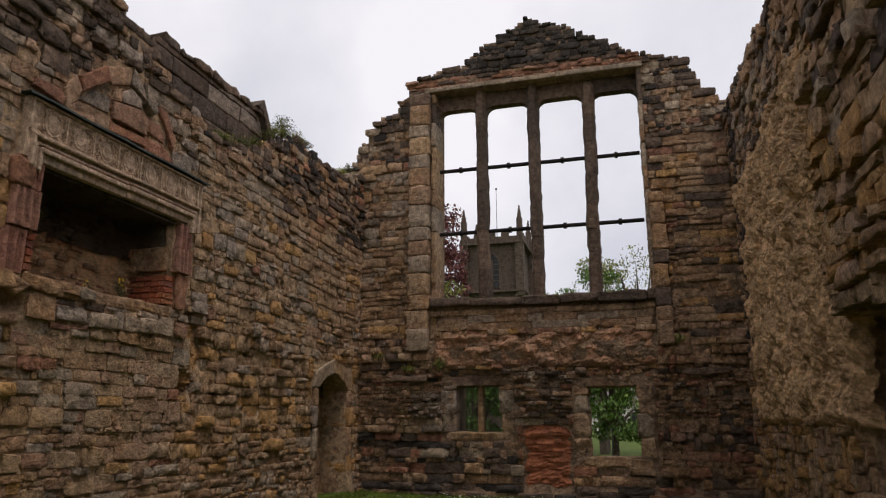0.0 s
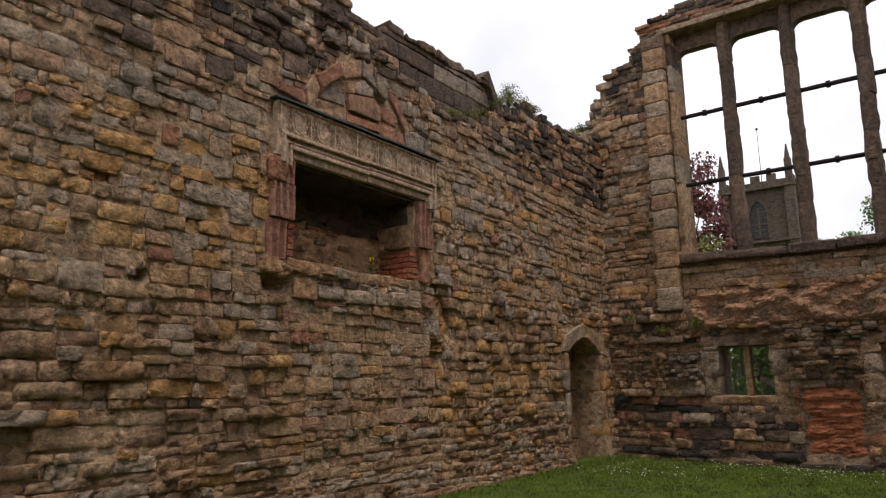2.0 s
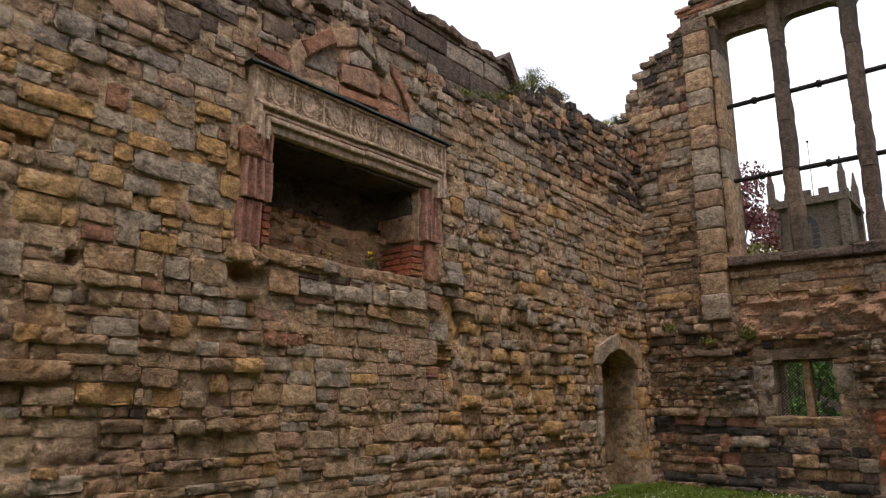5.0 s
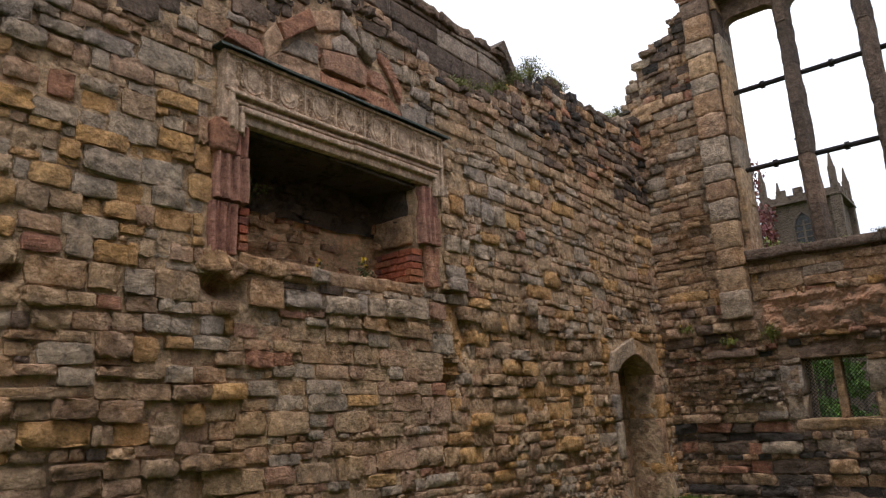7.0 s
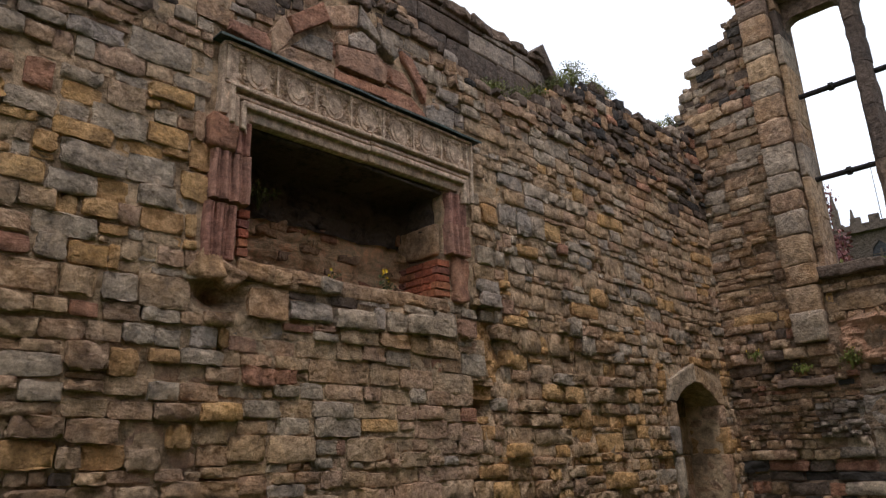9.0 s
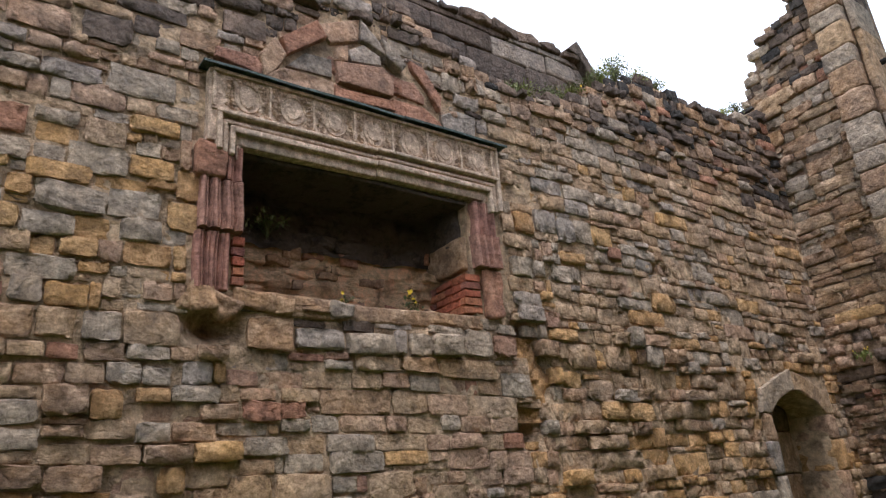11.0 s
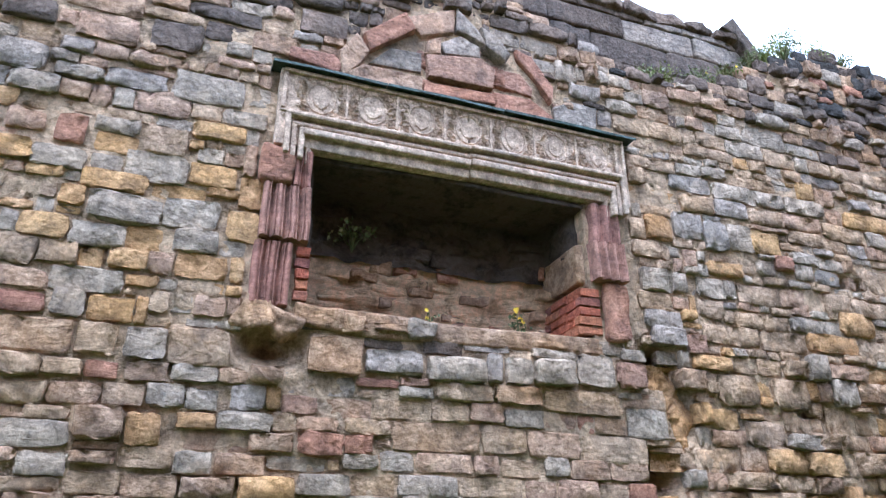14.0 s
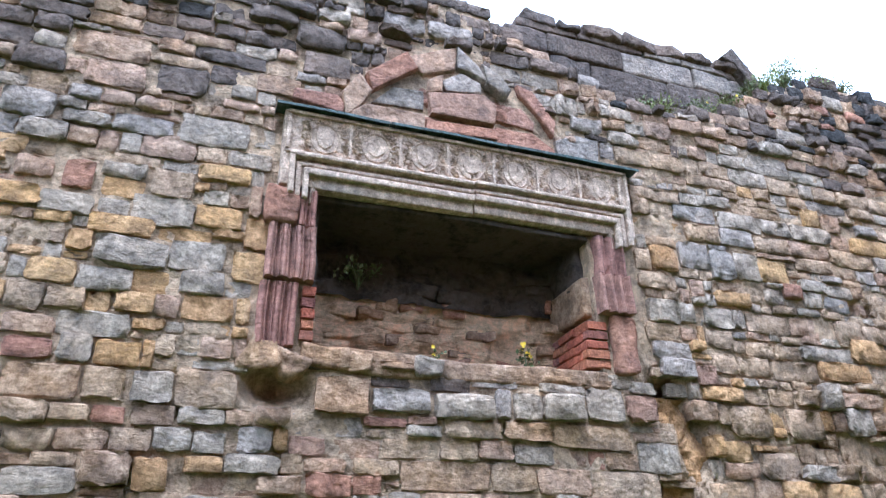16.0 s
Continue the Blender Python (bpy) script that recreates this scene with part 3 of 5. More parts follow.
HEARTH_COURSE = [(-7.73, 2.35, 0.33, 0.22, "brown"), (-7.37, 2.34, 0.36, 0.15, "slate"), (-6.97, 2.33, 0.41, 0.16, "grey"), (-6.70, 2.36, 0.11, 0.20, "slate"), (-6.54, 2.35, 0.19, 0.18, "grey"), (-6.28, 2.36, 0.31, 0.17, "grey"), (-5.96, 2.40, 0.29, 0.23, "grey"), (-5.68, 2.39, 0.24, 0.18, "red")]
ARCH_SIDES = [(-5.99, 4.86, 0.19, 0.2, "grey"), (-5.82, 4.70, 0.28, 0.13, "slate"), (-8.0, 5.0, 0.36, 0.19, "dark"), (-7.36, 5.36, 0.34, 0.17, "slate"), (-6.98, 5.36, 0.38, 0.15, "slate"), (-7.95, 4.76, 0.34, 0.2, "dark")]
FEATURES = YELLOW_PATCH + SQUARED_ROWS + LOWER_ROWS + GREY_BAND + FAR_PATCH + FOOT_ROWS + HEARTH_COURSE + ARCH_SIDES
left_holes = [(FIRE[0] - .34, FIRE[1] + .40, 2.58, 3.74), (-8.26, -5.5, 3.66, 4.36), (-8.12, -5.72, 4.3, 4.5), (-7.8, -6.12, 4.5, 4.74), (-7.5, -6.3, 4.72, 4.96), (-7.3, -6.7, 4.95, 5.2), (LDOOR[0] - .2, LDOOR[1] + .2, -.3, 2.36), (-8.28, -7.92, 2.26, 2.47), (-5.56, -5.27, 2.34, 2.62), (-5.55, -5.32, 1.63, 1.89), (-5.4, -5.16, 1.95, 2.34), (-3.48, -3.38, 3.32, 3.42), (-3.3, -3.2, 3.3, 3.4), (-9.6, -9.48, 2.22, 2.32), (-4.25, -3.95, 2.12, 2.26)]
left_holes += [(u - w / 2, u + w / 2, v - h / 2, v + h / 2) for u, v, w, h, _ in FEATURES]
left_stones = lay_stones(-14, -0.02, 0.02, 7.2, left_top, left_holes, left_rule, 11)
left_stones += [(u, v, w + .012, h + .012, 0.012 if k[-1] == "_" else 0.026 + 0.004 * (i % 5), k.rstrip("_"), (i * 7) % 32, 0.012 * (i % 3 - 1), 0.3) for i, (u, v, w, h, k) in enumerate(FEATURES) if v < 2.28 or v > 2.42 or u < -7.95 or u > -5.5]
left_stones += [(u, v, w, h, 0.035 + 0.02 * (i % 3), k, (i * 5) % 32, 0.03 * (i % 3 - 1), 0.8) for i, (u, v, w, h, k) in enumerate(HEARTH_COURSE)]

open_spots = [(FIRE[0] - .34, FIRE[1] + .40, 2.46, 3.74), (-8.26, -5.5, 3.66, 4.36)] + left_holes[2:14]
left_stones += fill_gaps(left_stones, -10.6, -0.05, 0.1, 5.9, left_top, open_spots, left_rule, 19)

# ---- end wall, with the great window ----
WIN = (1.5, 5.62, 3.58, 7.97)
W1 = (1.92, 2.86, 1.12, 1.96)
W2 = (4.33, 5.28, 0.70, 1.92)
end_top = profile([(-0.95, 6.4), (-0.4, 6.46), (-0.2, 6.56), (-0.12, 6.9), (0.03, 7.0), (0.1, 7.24), (0.3, 7.32), (0.38, 7.5), (0.52, 7.6), (0.74, 7.66), (0.78, 7.88), (0.95, 7.95), (0.97, 8.2), (1.2, 8.33), (1.49, 8.35), (1.55, 8.48),
                   (2.23, 8.53), (2.3, 8.7), (2.5, 8.76), (2.55, 8.93), (2.89, 9.0), (3.31, 9.3), (3.55, 9.4), (3.72, 9.32), (3.89, 9.18), (4.4, 9.05), (4.43, 8.88), (4.99, 8.66), (5.46, 8.38),
                   (5.7, 8.2), (5.77, 8.25), (6.18, 8.14), (6.38, 8.03), (6.61, 7.76), (6.76, 7.44), (6.87, 7.25), (7.19, 7.06), (8.0, 7.0)])


def end_rough(u, v):
    if v < 2.4:
        return 1.0
    if v < 3.0:
        return 1.0
    if v < 3.5:
        return 0.15
    return 0.45


def end_depth(u, v):
    rough = end_rough(u, v)
    d = 0.025 * fbm(u * 0.6, v * 0.6, 17) + 0.02 * fbm(u * 3, v * 3, 12) + 0.014 * fbm(u * 9, v * 9, 14) + rough * 0.05 * fbm(u * 1.6, v * 2.2, 15)
    if v < 3.0:
        d += 0.05
    if 2.2 < v < 2.95:
        d += 0.10 * math.sin((v - 2.2) / 0.75 * math.pi) - 0.05
    for a, b, ra, rb, dd in ((1.0, 0.95, .5, .13, .14), (0.8, 2.3, .45, .08, .14), (2.3, 2.16, .5, .08, .12), (4.8, 2.2, .7, .1, .12), (1.0, 0.5, .4, .08, .1), (5.75, 2.75, .06, .06, .2), (6.0, 1.1, .5, .1, .1)):
        q = ((u - a) / ra) ** 2 + ((v - b) / rb) ** 2
        if q < 2.5:
            d -= dd * math.exp(-q * 1.2)
    d += 0.12 * max(0.0, 1 - v / 0.35) ** 1.5
    return d


def end_rule(u, v, r):
    rough = end_rough(u, v)
    h, ln = 0.15, 1.6
    if v < 2.2:
        kind = pick(r, brown=5, dark=1.6, black=.8, red=2, buff=2.4, pink=1)
        if 3.1 < u < 4.1 and v < 1.3:
            kind, h, ln = pick(r, red=8, brown=1), 0.14, 3
        if 2.9 < u < 4.0 and 1.3 <= v:
            kind, h, ln = pick(r, dark=4, grey=2, brown=3), 0.07, 1.8
        if 1.5 < u < 3.1 and v < 1.0:
            kind, h, ln = pick(r, dark=3.5, brown=3, grey=1, black=1), 0.10, 1.5
        if v < 0.3:
            kind, h, ln = pick(r, dark=4, brown=3, black=2), 0.16, 3.4
        if u < 1.9 and 1.15 < v < 2.0:
            kind = pick(r, brown=3, buff=4, pink=2.4)
        if 1.15 < u < 1.9 and 1.12 < v < 1.85:
            kind = pick(r, slate=5, grey=4, dark=1)
        if u < 1.65 and 0.8 < v < 1.15:
            kind, h, ln = pick(r, dark=4, black=3, red=2), 0.13, 3.0
        if u > 5.5:
            kind = pick(r, brown=4, dark=2, red=1.6, buff=1.2)
    elif v < 2.95:
        kind, h = pick(r, pink=2.5, red=1.4, brown=2.6, buff=3.2, ochre=.8), 0.12
        if u < 0.9 or u > 6.1:
            kind = pick(r, brown=4, dark=2, pink=1.4, buff=2)
    elif v < 3.62:
        kind, h, ln = pick(r, buff=5, grey=3, ochre=.6, brown=.8), 0.13, 3.2
        if u < 1.1 or u > 6:
            kind = pick(r, buff=3.4, brown=2.6, ochre=1, dark=.4)
    elif v < 8.0:
        kind = pick(r, buff=4, grey=3.4, brown=2, pink=.8) if u < 3 else pick(r, brown=4, dark=1.6, ochre=1.4, buff=2, red=1)
        ln = 2.2
        if v > 6.4:
            h, ln = 0.12, 1.6
            kind = pick(r, grey=2.4, dark=3, brown=3, black=.8, red=.8)
        if v > 7.4:
            kind = pick(r, dark=4, brown=2, black=2, grey=1)
    elif v < 8.3 and 0.95 < u < 5.72:
        kind, h, ln = pick(r, red=8, brown=1, dark=1), 0.075, 3.2
    else:
        kind, h, ln = pick(r, black=7, dark=4), 0.12, 1.8
    return h, ln, rough, kind


wall_end = core_wall("wall_north", END, -0.95, 8.0, -0.3, lambda u: end_top(u) - 0.03, 0.85, [WIN, W1, W2], [], end_depth, dark_mortar,
                     "ruined sandstone gable wall with a large empty window", step=0.06)
end_holes = [(1.46, 5.66, 3.38, 8.02), (1.02, 1.46, 2.6, 7.95), (5.62, 5.9, 2.6, 5.36), (W1[0] - .22, W1[1] + .2, W1[2] - .16, W1[3] + .18), (W2[0] - .22, W2[1] + .22, W2[2] - .14, W2[3] + .14), (1.4, 5.74, 3.38, 3.62), (1.5, 5.6, 2.32, 2.86), (3.2, 4.06, 0.1, 1.24)]
end_stones = lay_stones(-0.4, 7.15, 0.0, 9.7, lambda u: max(end_top(u - .03), end_top(u + .03)) + .04, end_holes, end_rule, 23, wave=0.02)

# ---- right wall ----
right_top = profile([(-16, 6.7), (-8.5, 6.6), (-6.5, 6.5), (-5, 6.35), (-3.5, 6.4), (-2, 6.55), (-0.8, 6.9), (0.2, 7.1)])
RDOOR = (-7.5, -6.3, 0.75, 2.15)


def right_depth(u, v):
    d = 0.06 * fbm(u * 0.7, v * 0.7, 27) + 0.05 * fbm(u * 2.2, v * 2.2, 22) + 0.03 * fbm(u * 5, v * 5, 25)
    if u < -6.5 and v > 2.2:
        d += 0.16
    for a, b, ra, rb, dd in ((-3.95, 1.55, .22, .2, .3), (-5.2, 1.75, .2, .14, .2), (-6.0, 1.0, .2, .3, .25), (-4.6, 3.0, .1, .1, .15), (-4.2, 2.8, .1, .1, .15)):
        q = ((u - a) / ra) ** 2 + ((v - b) / rb) ** 2
        if q < 2.5:
            d -= dd * math.exp(-q * 1.2)
    return d


def right_rule(u, v, r):
    kind = pick(r, ochre=6, buff=6, pink=2)
    if v > 4.8 or (u < -6.8 and v > 3.4):
        kind = pick(r, dark=2, brown=2, grey=2, pink=1, buff=1)
    if u > -1.2 and v > 2.4:
        kind = pick(r, dark=3, black=2, brown=3, buff=1)
    if v < 1.2:
        kind = pick(r, brown=1.6, buff=4, ochre=3.5)
    return 0.16, 1.3 if u > -6.5 else 2.0, 0.7, kind


wall_right = core_wall("wall_east", RIGHT, -16, 0.3, -0.3, lambda u: right_top(u) - 0.1, 0.95, [], [(*RDOOR, 0.5)], right_depth, mortar,
                       "broken sandstone wall with exposed rubble core", step=0.07)
right_stones = lay_stones(-12, -0.15, 0.0, 7.0, right_top, [RDOOR, (-6.35, -1.3, 1.35, 4.9)], right_rule, 37, wave=0.06)

def eroded_sheet(name, to3, u0, u1, v0, v1, base, amp, fu, fv, mat, parent, label, seed):
    """A crumbling face of broken stone that stands out of a wall."""
    us, vs = np.arange(u0, u1 + .01, .035), np.arange(v0, v1 + .01, .03)
    verts = []
    for u in us:
        for v in vs:
            e = min(1, (u - u0) / .15, (u1 - u) / .15, (v - v0) / .1, (v1 - v) / .1)
            d = base * max(0, e) ** .5 - .06 * (1 - max(0, e))
            d += amp * fbm(u * fu, v * fv, seed) + .5 * amp * fbm(u * fu * 3, v * fv * 2.6, seed + 5) + .25 * amp * fbm(u * fu * 8, v * fv * 7, seed + 9)
            verts.append(to3(u, v, d))
    n_ = len(vs)
    faces = [(i * n_ + j, (i + 1) * n_ + j, (i + 1) * n_ + j + 1, i * n_ + j + 1) for i in range(len(us) - 1) for j in range(n_ - 1)]
    return raw(name, verts, faces, mat, parent, label)


eroded_sheet("broken_facing", END, 1.46, 5.66, 2.24, 2.95, .10, .09, 2.2, 3.2, scar, wall_end, "crumbling orange-brown broken facing", 3)
eroded_sheet("eroded_stone", END, 3.14, 4.12, .03, 1.3, .07, .06, 1.2, 6.0, deep_red, wall_end, "deeply eroded red sandstone", 8)
eroded_sheet("broken_facing", LEFT, -5.56, -5.12, 1.78, 2.5, -.06, .05, 3, 3, M["ochre"], wall_left, "crumbling ochre scar", 12)

eroded_sheet("arch_core", LEFT, -7.75, -6.15, 4.29, 4.56, .035, .03, 3, 5, M["red"], wall_left, "eroded red sandstone under the arch", 31)
eroded_sheet("arch_core", LEFT, -7.36, -6.42, 4.5, 4.82, .03, .03, 3, 5, M["red"], wall_left, "eroded red sandstone under the arch", 33)
eroded_sheet("exposed_core", RIGHT, -6.5, -1.15, 1.25, 5.05, .10, .13, 1.9, 2.0, wall_core, wall_right, "exposed ochre rubble and lime core", 21)

def prism(name, pts, to3, d0, d1, mat, parent, label="", bevel=0.012, jitter=0.0, seed=0):
    """A plate cut to the outline pts in the wall's plane, from depth d0 to d1."""
    rng = random.Random(seed)
    bm = bmesh.new()
    back_ = [bm.verts.new(to3(u, v, d0)) for u, v in pts]
    front = [bm.verts.new(to3(u + rng.uniform(-jitter, jitter), v + rng.uniform(-jitter, jitter), d1 + rng.uniform(-jitter, jitter))) for u, v in pts]
    n_ = len(pts)
    bm.faces.new(back_)
    ff = bm.faces.new(front)
    for i in range(n_):
        bm.faces.new((back_[i], back_[(i + 1) % n_], front[(i + 1) % n_], front[i]))
    bmesh.ops.recalc_face_normals(bm, faces=bm.faces)
    if bevel > 0:
        bmesh.ops.bevel(bm, geom=list(ff.edges), offset=bevel, segments=2, affect="EDGES", profile=0.6)
    return part(name, bm, mat, parent, label)


def block(name, lo, hi, mat, parent, seed, rough=0.012, cut=3, label=""):
    """A weathered squared block: bevelled, cut into facets and worn unevenly."""
    bm = bmesh.new()
    box(bm, lo, hi, min(0.03, 0.16 * min(hi[i] - lo[i] for i in range(3))))
    bmesh.ops.subdivide_edges(bm, edges=[e for e in bm.edges if e.calc_length() > 0.09], cuts=cut, use_grid_fill=True)
    for v in bm.verts:
        p = v.co * 7 + Vector((seed * 3.1, 0, 0))
        v.co += Vector((noise.noise(p), noise.noise(p + Vector((31, 0, 0))), noise.noise(p + Vector((0, 57, 0))))) * rough * 1.6
    return part(name, bm, mat, parent, label, smooth=True)


# ---- fireplace ----
fireplace = thing("fireplace", "carved buff stone lintel on fluted red sandstone jambs, with open hearth", "fireplace", (0, -6.9, 2.6))
fireplace_inv = Matrix.Translation((0, 6.9, -2.6))


def under(ob, parent, inv):
    """Keeps a part that was built in world place where it is, under a parent that stands elsewhere."""
    ob.parent = parent
    ob.matrix_parent_inverse = inv
    return ob


def fire_part(ob):
    return under(ob, fireplace, fireplace_inv)


mid = -6.87
for k, (a, b, lift) in enumerate(((-8.22, mid - .004, 0.0), (mid + .004, -5.54, 0.012))):
    slab = boxed("lintel_stone", (-0.2, a, 3.68 + lift), (0.075, b, 4.27), carved, None, bevel=0.012)
    fire_part(slab)
# nested mouldings along the foot of the lintel, turned down at its ends
for k, (inset, v0_, d_) in enumerate(((0.055, 3.885, .125), (0.10, 3.825, .105), (0.15, 3.76, .12), (0.205, 3.69, .075))):
    bm = bmesh.new()
    for a, b, lift in ((-8.22 + inset, mid - .004, 0.0), (mid + .004, -5.54 - inset, 0.012)):
        box(bm, (0.0, a, v0_ + lift), (d_, b, v0_ + (.034, .03, .05, .05)[k] + lift), 0.014)
    for a, b in ((-8.22 + inset, -8.22 + inset + .036), (-5.54 - inset - .036, -5.54 - inset)):
        box(bm, (0.0, a, 3.60 - .01 * k), (d_ - .003, b, v0_ + .03), 0.012)
    for v in bm.verts:
        v.co += Vector((0.006, 0.004, 0.006)) * noise.noise(v.co * 6)
    fire_part(part("moulding", bm, carved, None))
# border and seven carved bays
bays = np.linspace(-8.12, -5.63, 8)
bm = bmesh.new()
box(bm, (0.06, -8.2, 4.235), (0.1, -5.56, 4.262), 0.006)
box(bm, (0.06, -8.2, 3.928), (0.092, -5.56, 3.945), 0.004)
for u in (-8.2, -5.585):
    box(bm, (0.06, u, 3.95), (0.1, u + .025, 4.23), 0.006)
for v in bm.verts:
    v.co += Vector((0.005, 0, 0.005)) * noise.noise(v.co * 9)
fire_part(part("panel_border", bm, carved, None))
for k in range(7):
    r = random.Random(100 + k)
    a, b = bays[k], bays[k + 1]
    bm = bmesh.new()
    box(bm, (0.07, b - .012, 3.95), (0.088, b + .006, 4.23), 0.003)
    c = (a + b) / 2
    # worn shield or roundel in low relief
    if k in (0, 2, 4, 6):
        pts = [(-.062, .085), (.062, .085), (.066, .0), (.048, -.06), (0, -.095), (-.048, -.06), (-.066, 0)]
    else:
        pts = [(.07 * math.cos(q * .5236), .082 * math.sin(q * .5236)) for q in range(12)]
    m_ = len(pts)
    fr_ = [bm.verts.new((0.082 + r.uniform(-.003, .003), c + p * .86, 4.075 + q * .86)) for p, q in pts]
    bk_ = [bm.verts.new((0.07, c + p, 4.075 + q)) for p, q in pts]
    bm.faces.new(fr_)
    for i in range(m_):
        bm.faces.new((fr_[i], fr_[(i + 1) % m_], bk_[(i + 1) % m_], bk_[i]))

    def ridge(path, half, high):
        prev = None
        for (u, v), (tu, tv) in path:
            row = [bm.verts.new((0.073, u - tv * half, v + tu * half)), bm.verts.new((0.073 + high, u, v)), bm.verts.new((0.073, u + tv * half, v - tu * half))]
            if prev:
                for q in (0, 1):
                    bm.faces.new((prev[q], prev[q + 1], row[q + 1], row[q]))
            prev = row
    # a ring round the shield, and scrolled foliage of small worn curls between
    ridge([((c + .098 * math.cos(q * .3927), 4.075 + .118 * math.sin(q * .3927)), (-math.sin(q * .3927), math.cos(q * .3927))) for q in range(17)], .009, .011)
    for _ in range(135):
        u, v = r.uniform(a + .022, b - .022), r.uniform(3.965, 4.222)
        if ((u - c) / .115) ** 2 + ((v - 4.075) / .13) ** 2 < 1:
            continue
        rad, seg = r.uniform(.009, .021), 6
        start, sweep = r.uniform(0, 6.28), r.uniform(3.2, 5.6)
        ridge([((u + rad * math.cos(start + sweep * q / seg), v + rad * math.sin(start + sweep * q / seg)), (-math.sin(start + sweep * q / seg), math.cos(start + sweep * q / seg))) for q in range(seg + 1)], .007, r.uniform(.007, .014))
    bmesh.ops.recalc_face_normals(bm, faces=bm.faces)
    fire_part(part("carved_panel", bm, carved, None))


def flute_block(u0, u1, v0_, v1_, front, flutes, seed, name="jamb_stone"):
    """A jamb stone with upright flutes on its face."""
    pts = [(u0, -0.3), (u0, front - .05)]
    span = (u1 - u0) / flutes
    for f in range(flutes):
        for s in range(7):
            t_ = s / 6
            pts.append((u0 + span * (f + .08 + .84 * t_), front - 0.04 * math.sin(math.pi * t_) if f % 2 else front - .016 + 0.016 * math.sin(math.pi * t_)))
    pts += [(u1, front - .06), (u1, -0.3)]
    bm = bmesh.new()
    rings = []
    for v in np.linspace(v0_, v1_, 7):
        rings.append([bm.verts.new((d + .014 * noise.noise(Vector((u * 5, v * 5, seed))), u + .008 * noise.noise(Vector((v * 4, seed, u * 3))), v)) for u, d in pts])
    n_ = len(pts)
    for a, b in zip(rings, rings[1:]):
        for i in range(n_):
            bm.faces.new((a[i], a[(i + 1) % n_], b[(i + 1) % n_], b[i]))
    bm.faces.new(rings[0])
    bm.faces.new(rings[-1])
    bmesh.ops.recalc_face_normals(bm, faces=bm.faces)
    return fire_part(part(name, bm, fluted, None))


flute_block(-8.25, -7.95, 3.03, 3.39, 0.09, 7, 1)
flute_block(-8.27, -8.04, 2.61, 3.0, 0.075, 5, 2)
flute_block(-5.92, -5.65, 3.06, 3.35, 0.105, 7, 3)
flute_block(-5.90, -5.66, 3.36, 3.66, 0.085, 5, 4)
fire_part(block("jamb_stone", (-.3, -8.29, 3.40), (.10, -8.08, 3.655), M["red"], None, 5))
flute_block(-8.075, -7.96, 3.40, 3.655, 0.085, 3, 9)
fire_part(block("jamb_stone", (-.3, -5.83, 2.63), (.06, -5.66, 3.05), M["red"], None, 6, rough=0.02))
fire_part(block("jamb_stone", (-.78, -6.0, 3.06), (-.04, -5.88, 3.36), M["brown"], None, 7))
fire_part(block("base_stone", (-.2, -8.34, 2.47), (.09, -8.12, 2.61), M["brown"], None, 8, rough=0.06))
fire_part(block("base_stone", (-.2, -8.11, 2.44), (.05, -7.94, 2.60), M["pink"], None, 14, rough=0.05))
# brick patching of the jambs
for (y0, y1, z0, z1, x0, x1, seed) in ((-6.06, -5.87, 2.66, 3.03, -.62, .02, 3), (-8.02, -7.93, 2.66, 3.0, -.12, .04, 4)):
    r = random.Random(seed)
    z, row = z0, 0
    while z < z1 - .04:
        x = x0 - (0.11 if row % 2 else 0)
        back_off = 0.02 * row if seed == 3 else 0
        while x < x1:
            w = 0.215 if seed == 3 else 0.1
            xa, xb = max(x, x0), min(x + w, x1)
            if xb - xa > .04:
                fire_part(boxed("brick", (xa, y0 + back_off * .35 + r.uniform(0, .012), z), (xb + r.uniform(-.006, .006), y1, z + .058), brick_mat, None, bevel=0.006, jitter=0.004, seed=r.randrange(999)))
            x += w + .012
        z += .07
        row += 1
# rubble lining of the hearth: sooty with painted-in shade above, reddish below
for name, v0_, v1_, mat, lab in (("hearth_back", 2.62, 3.22, hearth, "reddish crumbling hearth back"), ("hearth_upper_back", 3.22, 3.98, sooty_shaded, "soot-blackened upper hearth back")):
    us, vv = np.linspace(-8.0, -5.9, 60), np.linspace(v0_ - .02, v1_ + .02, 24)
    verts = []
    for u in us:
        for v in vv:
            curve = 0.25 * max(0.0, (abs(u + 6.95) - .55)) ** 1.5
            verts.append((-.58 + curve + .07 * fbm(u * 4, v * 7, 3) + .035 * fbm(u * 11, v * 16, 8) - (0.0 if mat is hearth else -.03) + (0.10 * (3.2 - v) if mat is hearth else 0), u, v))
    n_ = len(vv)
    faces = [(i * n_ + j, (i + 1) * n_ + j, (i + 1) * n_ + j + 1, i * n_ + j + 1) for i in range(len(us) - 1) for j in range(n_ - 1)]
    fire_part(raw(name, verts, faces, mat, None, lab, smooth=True))
